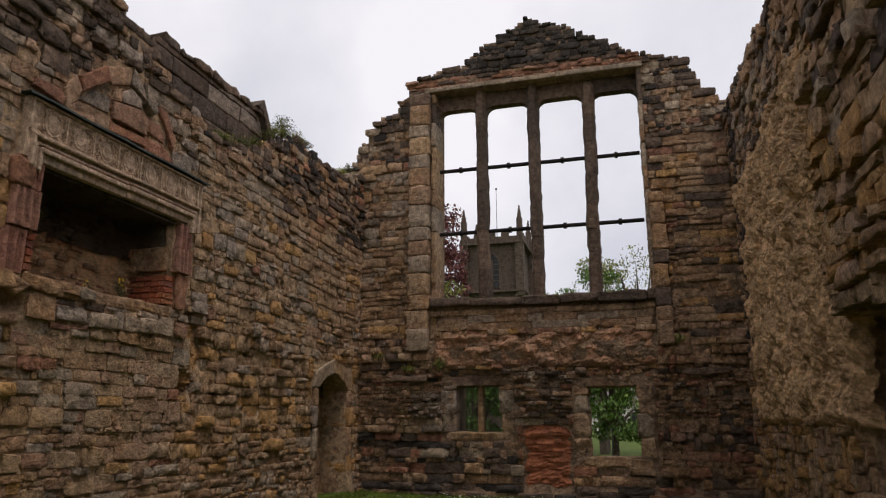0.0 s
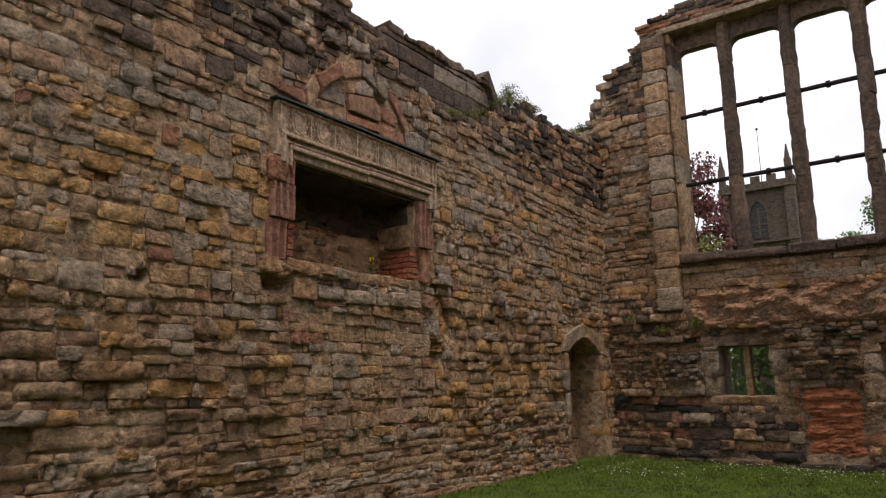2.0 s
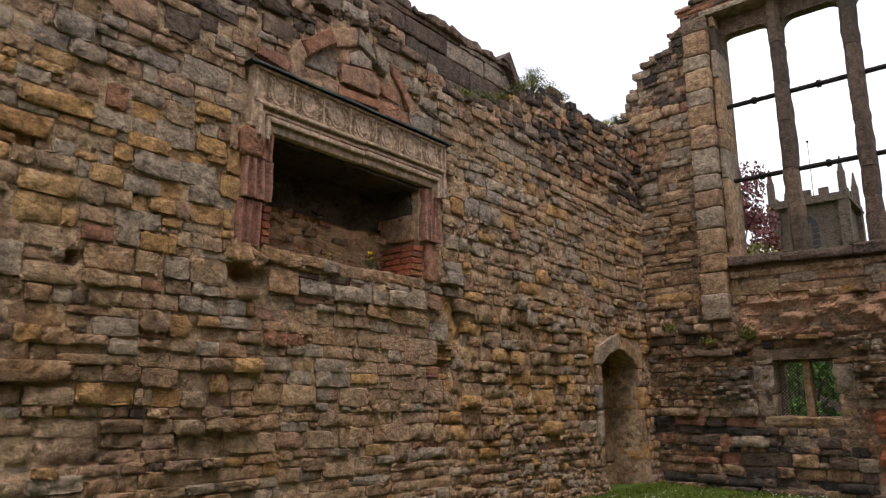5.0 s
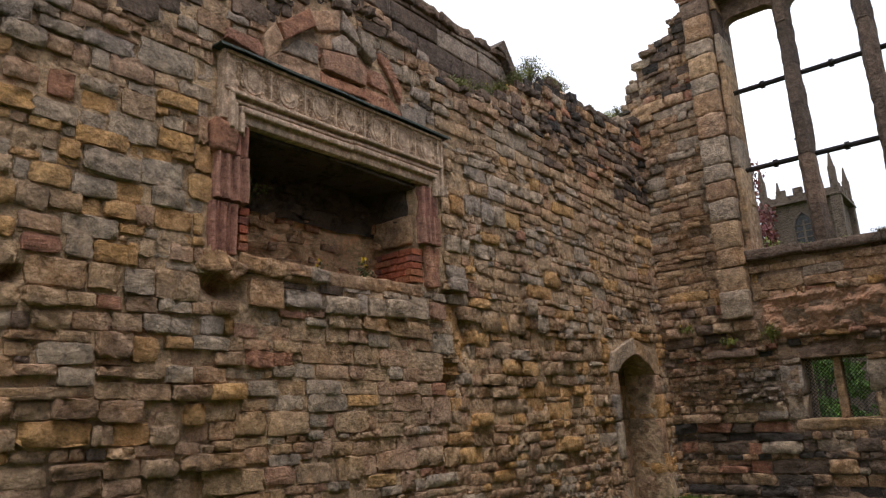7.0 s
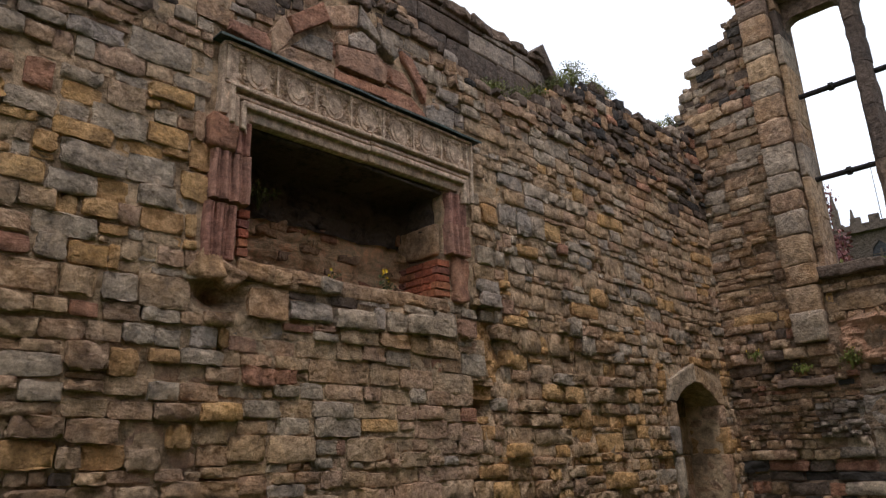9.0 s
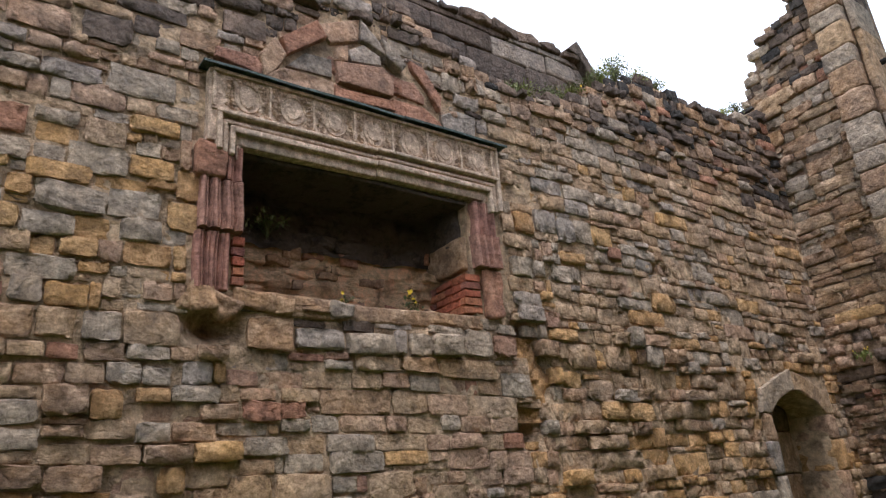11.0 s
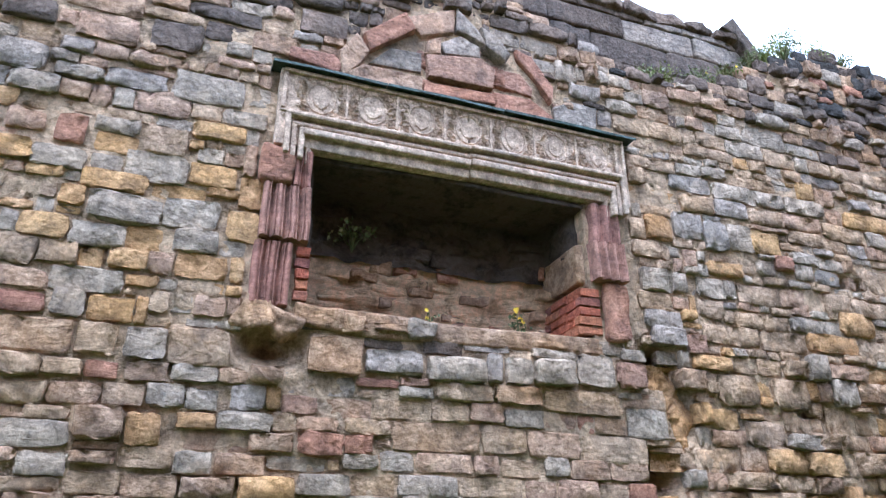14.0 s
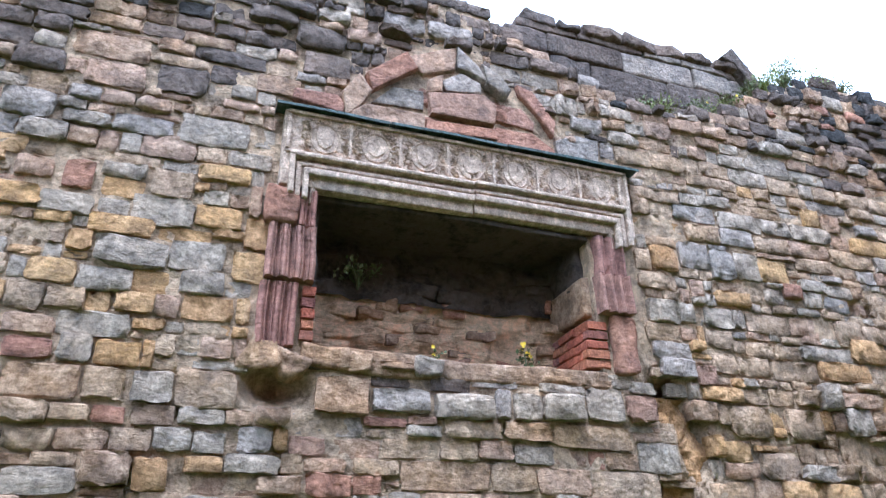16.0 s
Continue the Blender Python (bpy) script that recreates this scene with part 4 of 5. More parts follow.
# uneven stones standing proud of the hearth back: thin red slips below, crumbling buff stones, a band of dull red blocks
hr = random.Random(71)
v = 2.64
while v < 3.5:
    low, band = v < 2.8, 3.1 < v < 3.36
    h = hr.uniform(.04, .055) if low else hr.uniform(.11, .14) if band else hr.uniform(.06, .12)
    u = -7.88 + hr.uniform(0, .1)
    while u < -6.05:
        w = hr.uniform(.1, .24) if low else hr.uniform(.16, .34)
        mid = u + w / 2
        if hr.random() < (.7 if low else .45):
            front = -.58 + 0.25 * max(0.0, (abs(mid + 6.95) - .55)) ** 1.5 + .07 * fbm(mid * 4, v * 7, 3) + (0.10 * (3.2 - v) if v < 3.22 else .03) + hr.uniform(.006, .022)
            mat = hr.choice((M["red"], M["brown"], hearth)) if low else hr.choice((M["red"], M["brown"]) if v < 3.2 else (sooty_shaded, sooty_shaded, M["red"])) if band else hr.choice((hearth, hearth, M["brown"])) if v < 3.2 else sooty_shaded
            fire_part(block("hearth_stone", (front - .12, u, v), (front, u + w - .015, v + h - .012), mat, None, hr.uniform(1, 60), rough=.022, cut=2))
        u += w
    v += h
# shade under the lintel is put into these sooty blocks' near-black colour
for name, lo, hi, mat, lab in (("hearth_soffit", (-.8, -7.97, 3.64), (.015, -5.93, 3.676), sooty_shaded, "soot-blackened hearth soffit"), ("hearth_cheek", (-.8, -8.02, 2.62), (-.1, -7.915, 3.68), sooty_shaded, "soot-blackened hearth cheek"), ("hearth_cheek", (-.8, -5.995, 3.3), (-.1, -5.89, 3.68), sooty_shaded, "soot-blackened hearth cheek")):
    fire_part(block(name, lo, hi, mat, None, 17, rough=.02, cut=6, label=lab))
fire_part(block("hearth_floor", (-.78, -7.98, 2.5), (.02, -5.9, 2.63), M["brown"], None, 12, rough=0.02))
r = random.Random(5)
u = -8.0
while u < -5.75:
    w = r.uniform(.14, .42)
    fire_part(block("sill_stone", (-.3, u, 2.5 + r.uniform(-.02, .01)), (r.uniform(-.03, .05), min(u + w - .012, -5.7), 2.625 + r.uniform(-.05, .02)), M[pick(r, grey=3, buff=1, brown=2)], None, r.randrange(99), rough=0.02))
    u += w
flashing = thing("lead_flashing", "thin green-stained lead strip along the carved lintel's top", "flashing", (0, -6.9, 4.28))
for i, (a, b) in enumerate(((-8.28, -7.5), (-7.49, -6.6), (-6.59, -5.46))):
    bm = bmesh.new()
    pts = [(-.1, 4.275), (-.1, 4.284), (.13, 4.288), (.137, 4.282), (.137, 4.262), (.131, 4.262), (.129, 4.277)]
    rings = [[bm.verts.new((d, u, v + .012 * noise.noise(Vector((0, u * 2.2, 1))) + .004 * i)) for d, v in pts] for u in np.linspace(a, b, 8)]
    for p, q in zip(rings, rings[1:]):
        for k in range(7):
            bm.faces.new((p[k], p[(k + 1) % 7], q[(k + 1) % 7], q[k]))
    bm.faces.new(rings[0])
    bm.faces.new(rings[-1])
    bmesh.ops.recalc_face_normals(bm, faces=bm.faces)
    under(part("lead_strip", bm, lead, None), flashing, Matrix.Translation((0, 6.9, -4.28)))

# ---- relieving arch above the lintel ----
arch = thing("relieving_arch", "low triangular arch of red sandstone over the carved lintel", "arch", (0, -6.9, 4.3))
arch_inv = Matrix.Translation((0, 6.9, -4.3))
voussoirs = [([(-8.18, 4.48), (-7.86, 4.50), (-7.81, 4.43), (-7.83, 4.33), (-8.17, 4.39)], "red"),
             ([(-7.83, 4.51), (-7.71, 4.73), (-7.62, 4.59), (-7.67, 4.45), (-7.81, 4.34)], "pink"),
             ([(-7.68, 4.73), (-7.35, 5.00), (-7.28, 4.88), (-7.62, 4.59)], "red"),
             ([(-7.34, 5.00), (-6.93, 5.22), (-6.94, 4.97), (-7.22, 4.84)], "pink"),
             ([(-6.93, 5.22), (-6.75, 5.05), (-6.70, 4.88), (-6.83, 4.97), (-6.93, 5.00)], "slate"),
             ([(-6.75, 5.05), (-6.61, 4.96), (-6.49, 4.85), (-6.55, 4.78), (-6.70, 4.88)], "slate"),
             ([(-6.44, 4.95), (-6.29, 4.93), (-6.11, 4.66), (-6.15, 4.52), (-6.26, 4.68), (-6.42, 4.87)], "red")]
for i, (pts, kind) in enumerate(voussoirs):
    under(prism("arch_stone", pts, LEFT, -.1, .05 + .018 * (i % 3), M[kind], None, bevel=.018, jitter=.016, seed=i), arch, arch_inv)
fills = [([(-7.62, 4.51), (-7.45, 4.68), (-7.20, 4.71), (-7.21, 4.53)], "slate"),
         ([(-7.07, 4.84), (-6.92, 4.96), (-6.76, 4.88), (-6.75, 4.78), (-7.04, 4.74)], "slate"),
         ([(-7.19, 4.83), (-7.06, 4.88), (-7.09, 4.72), (-7.20, 4.70)], "pink"),
         ([(-7.20, 4.67), (-6.76, 4.75), (-6.64, 4.67), (-6.65, 4.50), (-7.18, 4.49)], "red"),
         ([(-6.61, 4.74), (-6.40, 4.73), (-6.29, 4.62), (-6.32, 4.53), (-6.62, 4.56)], "red"),
         ([(-6.63, 4.49), (-6.33, 4.49), (-6.14, 4.39), (-6.14, 4.33), (-6.64, 4.33)], "red"),
         ([(-7.79, 4.37), (-7.66, 4.45), (-7.21, 4.48), (-7.21, 4.32), (-7.81, 4.30)], "pink"),
         ([(-7.19, 4.43), (-6.65, 4.45), (-6.66, 4.35), (-7.20, 4.32)], "red"),
         ([(-6.13, 4.50), (-5.96, 4.60), (-5.72, 4.58), (-5.76, 4.33), (-6.12, 4.35)], "slate")]
for i, (pts, kind) in enumerate(fills):
    under(prism("infill_stone", pts, LEFT, -.1, .03 + .014 * (i % 4), M[kind], None, bevel=.016, jitter=.014, seed=50 + i), arch, arch_inv)
# ---- set-back upper wall with its coping ----
upper = thing("upper_wall", "blackened ashlar wall set back above a weedy ledge", "wall", (-.55, -5.3, 4.85))
upper_inv = Matrix.Translation((.55, 5.3, -4.85))
r = random.Random(77)
up_top = profile([(-7.1, 5.62), (-6.64, 5.66), (-6.55, 5.9), (-6.26, 6.07), (-5.5, 6.05), (-4.1, 6.05), (-3.6, 6.08)])
z, row = 4.85, 0
while z < 6.3:
    h = r.choice((.2, .26, .3))
    u = -7.0 + (r.uniform(0, .3) if z > 5.9 else 0)
    while u < -3.66:
        w = r.uniform(.4, .85)
        b = min(u + w - .008, -3.62)
        hh = min(h, up_top(u) - z)
        if hh > .07 and b - u > .1:
            under(block("ashlar_block", (-.85, u, z), (-.26 + r.uniform(-.012, .012), b, z + hh - .008), M["slate" if (z < 6.0 and u > -5.8 and r.random() < .4) else ("brown" if r.random() < .2 else "dark")], None, r.randrange(999), cut=2), upper, upper_inv)
        u += w
    z += h
u = -6.95
while u < -3.9:
    w = r.uniform(.25, .5)
    under(block("top_stone", (-.8, u, up_top(u) - .02), (-.22 + r.uniform(-.05, .03), u + w - .02, up_top(u) + r.uniform(.03, .11)), M["dark"], None, r.randrange(999), rough=.03), upper, upper_inv)
    u += w
under(prism("coping", [(-3.98, 6.12), (-3.8, 6.29), (-3.46, 5.78), (-3.56, 5.70), (-3.82, 6.08)], LEFT, -.9, -.16, M["dark"], None, bevel=.015), upper, upper_inv)

# ---- doorway in the corner ----
door = thing("doorway", "blocked doorway with a low pointed stone arch", "doorway", (0, -1.22, 0))
door_inv = Matrix.Translation((0, 1.22, 0))
a0, a1, ap = LDOOR[0], LDOOR[1], -1.24
left_curve = [(a0 + (ap - a0) * t_ , 1.88 + .17 * math.sin(t_ * math.pi / 2) ** .8 + .10 * t_) for t_ in np.linspace(0, 1, 7)]
right_curve = [(a1 + (ap - a1) * t_, 1.88 + .17 * math.sin(t_ * math.pi / 2) ** .8 + .10 * t_) for t_ in np.linspace(0, 1, 7)]
under(prism("arch_stone", left_curve + [(ap, 2.40), (ap - .32, 2.3), (a0 - .12, 2.14), (a0 - .2, 1.88)], LEFT, -.4, .055, M["grey"], None, bevel=.02, jitter=.006, seed=3), door, door_inv)
under(prism("arch_stone", right_curve + [(ap + .004, 2.40), (ap + .3, 2.3), (a1 + .12, 2.12), (a1 + .18, 1.88)], LEFT, -.4, .05, M["buff"], None, bevel=.02, jitter=.006, seed=4), door, door_inv)
for side, (p, q) in enumerate(((a0 - .17, a0), (a1, a1 + .17))):
    z, i = 0.0, 0
    while z < 1.87:
        h = (.42, .3, .5, .36, .3)[i % 5]
        under(block("jamb_stone", (-.46, p - (.06 if i % 2 else 0) * (1 - side), z), (.05, q + (.06 if i % 2 else 0) * side, min(z + h, 1.89) - .006), M[("pink", "ochre", "pink", "ochre", "pink")[i % 5] if side else ("brown", "buff", "grey", "slate", "brown")[i % 5]], None, 20 * side + i), door, door_inv)
        z += h
        i += 1
z, i = 0.0, 0
while z < 2.2:
    h = (.38, .46, .4, .5, .46)[i % 5]
    under(block("blocking_stone", (-.64, a0 - .02, z), (-.47, a1 + .02, min(z + h, 2.22) - .008), M[("brown", "pink", "brown", "buff", "dark")[i % 5]], None, 90 + i), door, door_inv)
    z += h
    i += 1

# ---- great window ----
window = tagged(new("window_1"), "tall empty stone window with mullions and iron bars", "window", kind="structure")
r = random.Random(9)
for x, lean in ((2.49, -.03), (3.53, .01), (4.60, .04)):
    z, i = 3.58, 0
    while z < 7.9:
        h = min(r.uniform(.4, .85), 7.95 - z)
        if h < .12:
            break
        bm = bmesh.new()
        rings = []
        section = [(-.125, .30), (-.1, .16), (-.06, .09), (.06, .09), (.1, .16), (.125, .30), (.07, .46), (-.07, .46)]
        jx, jy = r.uniform(-.01, .01), r.uniform(-.01, .01)
        for q, v in enumerate(np.linspace(z, z + h - .008, 6)):
            s = .94 if q in (0, 5) else 1.0
            rings.append([bm.verts.new((x + lean * (v - 3.6) / 4.1 + jx + a * s + .03 * noise.noise(Vector((a * 9 + x, b * 9, v * 5))), b + jy + .016 * noise.noise(Vector((a * 9, b * 9 + x, v * 4 + 9))), v)) for a, b in section])
        for a, b in zip(rings, rings[1:]):
            for k in range(8):
                bm.faces.new((a[k], a[(k + 1) % 8], b[(k + 1) % 8], b[k]))
        bm.faces.new(rings[0])
        bm.faces.new(rings[-1])
        bmesh.ops.recalc_face_normals(bm, faces=bm.faces)
        part("mullion_stone", bm, M["dark"], window)
        z += h
        i += 1
edges = [1.54, 2.47, 3.53, 4.62, 5.6]
for k in range(4):
    a, b = edges[k] + (.09 if k else .02), edges[k + 1] - (.09 if k < 3 else .02)
    rad, top_ = .19, 7.65
    pts = [(edges[k], 7.96), (edges[k], 7.25), (a, 7.25)]
    pts += [(a + rad * (1 - math.cos(t_)), top_ - rad + rad * math.sin(t_)) for t_ in np.linspace(0, math.pi / 2, 5)]
    pts += [(b - rad * (1 - math.cos(t_)), top_ - rad + rad * math.sin(t_)) for t_ in np.linspace(math.pi / 2, 0, 5)]
    pts += [(b, 7.25), (edges[k + 1], 7.25), (edges[k + 1], 7.96)]
    bm = bmesh.new()
    fr_ = [bm.verts.new((u, .24, v)) for u, v in pts]
    bk_ = [bm.verts.new((u, .44, v)) for u, v in pts]
    bm.faces.new(fr_)
    bm.faces.new(bk_)
    for i in range(len(pts)):
        bm.faces.new((fr_[i], fr_[(i + 1) % len(pts)], bk_[(i + 1) % len(pts)], bk_[i]))
    bmesh.ops.recalc_face_normals(bm, faces=bm.faces)
    part("window_head", bm, M["dark"], window)
for a, b in ((1.34, 2.6), (2.61, 4.05), (4.06, 5.7)):
    block("window_lintel", (a, -.10, 7.95), (b, .3, 8.05), M["grey"], window, int(a * 10), rough=.008)
for side, (a, b, z1) in enumerate(((1.47, 1.56, 7.94), (5.58, 5.66, 7.94))):
    z, i = 3.6, 0
    while z < z1:
        h = r.uniform(.3, .55)
        block("window_jamb", (a, -.03 - .02 * (i % 2), z), (b, .55, min(z + h, z1) - .003), M[pick(r, grey=3, brown=2, buff=2) if z < 6.8 else pick(r, dark=3, brown=2)], window, r.randrange(999), rough=.014, cut=2)
        z += h
        i += 1
u = 1.32
while u < 5.72:
    w = r.uniform(.5, 1.0)
    block("window_sill", (u, -.13 + r.uniform(-.03, .02), 3.42 + r.uniform(-.02, .03)), (min(u + w, 5.74) - .01, .7, 3.6 + r.uniform(-.02, .02)), M["dark"], window, r.randrange(999), rough=.02)
    u += w
for z in (6.325, 4.985):
    bm = bmesh.new()
    bmesh.ops.create_cone(bm, cap_ends=True, segments=12, radius1=.04, radius2=.04, depth=4.1, matrix=Matrix.Translation((3.5, .3, z)) @ Matrix.Rotation(radians(90), 4, "Y"))
    for k in range(4):
        c = (edges[k] + edges[k + 1]) / 2
        bmesh.ops.create_cone(bm, cap_ends=True, segments=12, radius1=.062, radius2=.062, depth=.06, matrix=Matrix.Translation((c, .3, z)) @ Matrix.Rotation(radians(90), 4, "Y"))
        box(bm, (c - .02, .2, z - .02), (c + .02, .26, z + .02), .004)
    part("iron_bar", bm, iron, window, "black iron tie bar")

# ---- wall shafts beside the window ----
for name, x0, x1, z0, z1, kinds in (("wall_shaft", 1.04, 1.45, 2.62, 7.92, ("buff", "grey", "buff", "brown")), ("wall_shaft", 5.64, 5.9, 2.6, 5.36, ("brown", "grey", "dark", "buff"))):
    shaft = thing(name, "square stone wall shaft on a corbel beside the window", "pilaster", (x0, -.1, z0), group="shafts beside the window")
    inv = Matrix.Translation((-x0, .1, -z0))
    z, i = z0, 0
    while z < z1 - .1:
        h = min(r.uniform(.26, .48), z1 - z)
        wob = r.uniform(-.015, .015)
        under(block("corbel" if i == 0 else "shaft_stone", (x0 + wob, -.2 - (.05 if i == 0 else 0), z), (x1 + wob, .08, z + h - .004), M[pick(r, **{k: 1 for k in kinds}) if z < 7.0 else pick(r, dark=3, brown=2)], None, r.randrange(999), rough=.016), shaft, inv)
        z += h
        i += 1

# ---- lower windows ----
for name, (a, b, c, d), mull in (("window_2", W1, True), ("window_3", W2, False)):
    w_ = tagged(new(name), "small square stone window" + (" with a mullion and wire mesh" if mull else ", open to the garden"), "window", kind="structure")
    block("window_lintel", (a - .18, -.03, d), (b + .16, .5, d + .15), M["dark" if mull else "brown"], w_, 3, rough=.025)
    block("window_sill", (a - .1, -.07, c - .14), (b + .1, .55, c), M["buff"], w_, 4, rough=.035)
    for side, (p, q) in enumerate(((a - .2, a + .04), (b - .04, b + .18))):
        z, i = c, 0
        while z < d - .02:
            h = (.34, .42, .3, .36)[i % 4]
            block("window_jamb", (p - .04 * (i % 2), -.06, z), (q, .45, min(z + h, d) - .006), M[("grey", "slate", "grey", "slate")[i] if mull and side == 0 else ("brown", "buff", "grey", "brown")[(i + side) % 4]], w_, 7 + i + 5 * side, rough=.03)
            z += h
            i += 1
    if mull:
        block("mullion", ((a + b) / 2 - .055, .12, c), ((a + b) / 2 + .055, .32, d), M["buff"], w_, 31, rough=.015)
        bm = bmesh.new()
        x0, x1 = a + .03, b - .03
        for sgn in (1, -1):
            for k in range(-18, 38):
                u = x0 + k * .05
                pts = []
                for t_ in (0, 1):
                    pts.append((u + sgn * t_ * (d - c), c + t_ * (d - c)))
                (ua, va), (ub, vb) = pts
                lo_, hi_ = max(min(ua, ub), x0), min(max(ua, ub), x1)
                if hi_ - lo_ < .02:
                    continue
                f = lambda uu: va + (uu - ua) / (ub - ua) * (vb - va)
                p_, q_ = Vector((lo_, .25, f(lo_))), Vector((hi_, .25, f(hi_)))
                side_ = Vector((-(q_ - p_).z, 0, (q_ - p_).x)).normalized() * .0035
                vv = [bm.verts.new(p_ + side_), bm.verts.new(q_ + side_), bm.verts.new(q_ - side_), bm.verts.new(p_ - side_)]
                ww = [bm.verts.new(v.co + Vector((0, .006, 0))) for v in vv]
                bm.faces.new(vv)
                bm.faces.new(ww)
                for i in range(4):
                    bm.faces.new((vv[i], vv[(i + 1) % 4], ww[(i + 1) % 4], ww[i]))
        bmesh.ops.recalc_face_normals(bm, faces=bm.faces)
        part("wire_mesh", bm, iron, w_, "dark diamond wire mesh")
ledge = block("stone_ledge", (.70, -.22, 2.04), (1.42, .02, 2.15), M["dark"], None, 44, rough=.03)
tagged(ledge, "dark mossy stone ledge projecting from the wall", "ledge")
for i, (lo, hi, k, lab) in enumerate((((.52, -.1, 2.28), (1.0, .05, 2.42), "dark", "blackened projecting stone in the gable wall"), ((6.0, -.16, 2.08), (6.75, .05, 2.2), "dark", "blackened projecting stone in the gable wall"), ((1.40, -.07, 1.42), (1.66, .05, 1.84), "slate", "pale grey upright stone beside the small window"), ((1.22, -.06, 1.5), (1.39, .05, 1.72), "dark", "dark square stone beside the small window"), ((1.42, -.08, 1.14), (1.68, .05, 1.41), "grey", "pale grey upright stone beside the small window"))):
    tagged(block("projecting_stone", lo, hi, M[k], None, 70 + i, rough=.03), lab, "stone", group="projecting stones")


# ---- plants ----
def foliage(verts, faces, centre, radius, count, size, r, squash=(1, 1, 1), shell=0.35):
    for _ in range(count):
        d = Vector((r.gauss(0, 1), r.gauss(0, 1), r.gauss(0, 1))).normalized()
        q = radius * (shell + (1 - shell) * r.random() ** 0.6)
        c = Vector(centre) + Vector((d.x * q * squash[0], d.y * q * squash[1], d.z * q * squash[2]))
        e = Euler((r.uniform(0, 6.3), r.uniform(0, 6.3), r.uniform(0, 6.3))).to_matrix()
        s = size * r.uniform(.6, 1.3)
        base = len(verts)
        for p in ((-.5, -.0, 0), (0, -.28, .05), (.5, 0, 0), (0, .28, .05)):
            verts.append(tuple(c + e @ (Vector(p) * s)))
        faces.append((base, base + 1, base + 2, base + 3))


def tree(name, x, y, height, spread, leaf, label, seed, bare=0.35, clumps=26, per=170, size=.22, base=0.0, category="tree"):
    r = random.Random(seed)
    t = thing(name, label, category, (x, y, base))
    bm = bmesh.new()
    tips = []

    def limb(p, q, r0, r1):
        d = q - p
        rot = d.to_track_quat("Z", "Y").to_matrix().to_4x4()
        bmesh.ops.create_cone(bm, cap_ends=True, segments=7, radius1=r0, radius2=r1, depth=d.length, matrix=Matrix.Translation((p + q) / 2) @ rot)
    fork = Vector((r.uniform(-.1, .1), 0, height * bare))
    limb(Vector((0, 0, -.1)), fork, height * .022 + .04, height * .016 + .03)
    verts, faces = [], []
    for k in range(clumps):
        a = 6.283 * k / clumps * 2.4 + r.uniform(-.4, .4)
        rise = r.random()
        rad = spread * (0.35 + .65 * r.random()) * (1.05 - .75 * max(0, rise - .35))
        tip = Vector((math.cos(a) * rad, math.sin(a) * rad, height * (bare * .8 + (1 - bare * .8) * rise)))
        if k % 2 == 0:
            mid_ = fork.lerp(tip, .55) + Vector((0, 0, height * .05))
            limb(fork, mid_, height * .012 + .015, height * .006 + .01)
            limb(mid_, tip, height * .006 + .01, .008)
        foliage(verts, faces, tip, spread * r.uniform(.2, .42), per, size, r, (1, 1, .75))
    part("trunk", bm, bark, t)
    raw("crown", verts, faces, leaf, t)
    return t


tree("tree", -7.4, 26, 14.2, 3.5, leaf_red, "copper beech tree with dark purple-red leaves", 1, bare=.2, clumps=76, per=300, size=.25)
tree("tree", -1.2, 9, 5.9, 1.5, leaf_light, "young tree with fresh yellow-green leaves", 2, clumps=20, per=130, size=.12)
tree("tree", 3.7, 15.5, 7.2, 1.7, leaf_green, "broadleaf garden tree in fresh green leaf", 3, clumps=34, per=200, size=.12)
tree("tree", 5.4, 16, 7.9, 2.0, leaf_light, "thin garden tree with open yellow-green twigs", 4, clumps=40, per=70, size=.11)
tree("tree", 3.6, 18, 8.0, 2.0, leaf_light, "garden tree in pale fresh leaf", 9, clumps=38, per=130, size=.12)
tree("tree", 4.45, 7.6, 3.9, 1.5, leaf_green, "small dark-stemmed garden tree near the wall", 5, bare=.28, clumps=40, per=200, size=.13)
tree("shrub", .9, 5.5, 3.0, 1.5, leaf_green, "dense green garden shrub behind the gable wall", 6, bare=.12, clumps=26, per=170, size=.13, category="shrub")
tree("shrub", 5.9, 11, 2.6, 1.1, leaf_light, "low leafy garden shrub on the lawn", 8, bare=.15, clumps=14, per=110, size=.13, category="shrub")
for i in range(9):
    tree("tree", -34 + 9 * i + (i % 3), 74 + 5 * (i % 4), 8 + 1.4 * (i % 3), 5.2, leaf_green, "distant broadleaf tree beyond the lawn", 20 + i, bare=.15, clumps=22, per=110, size=.8)


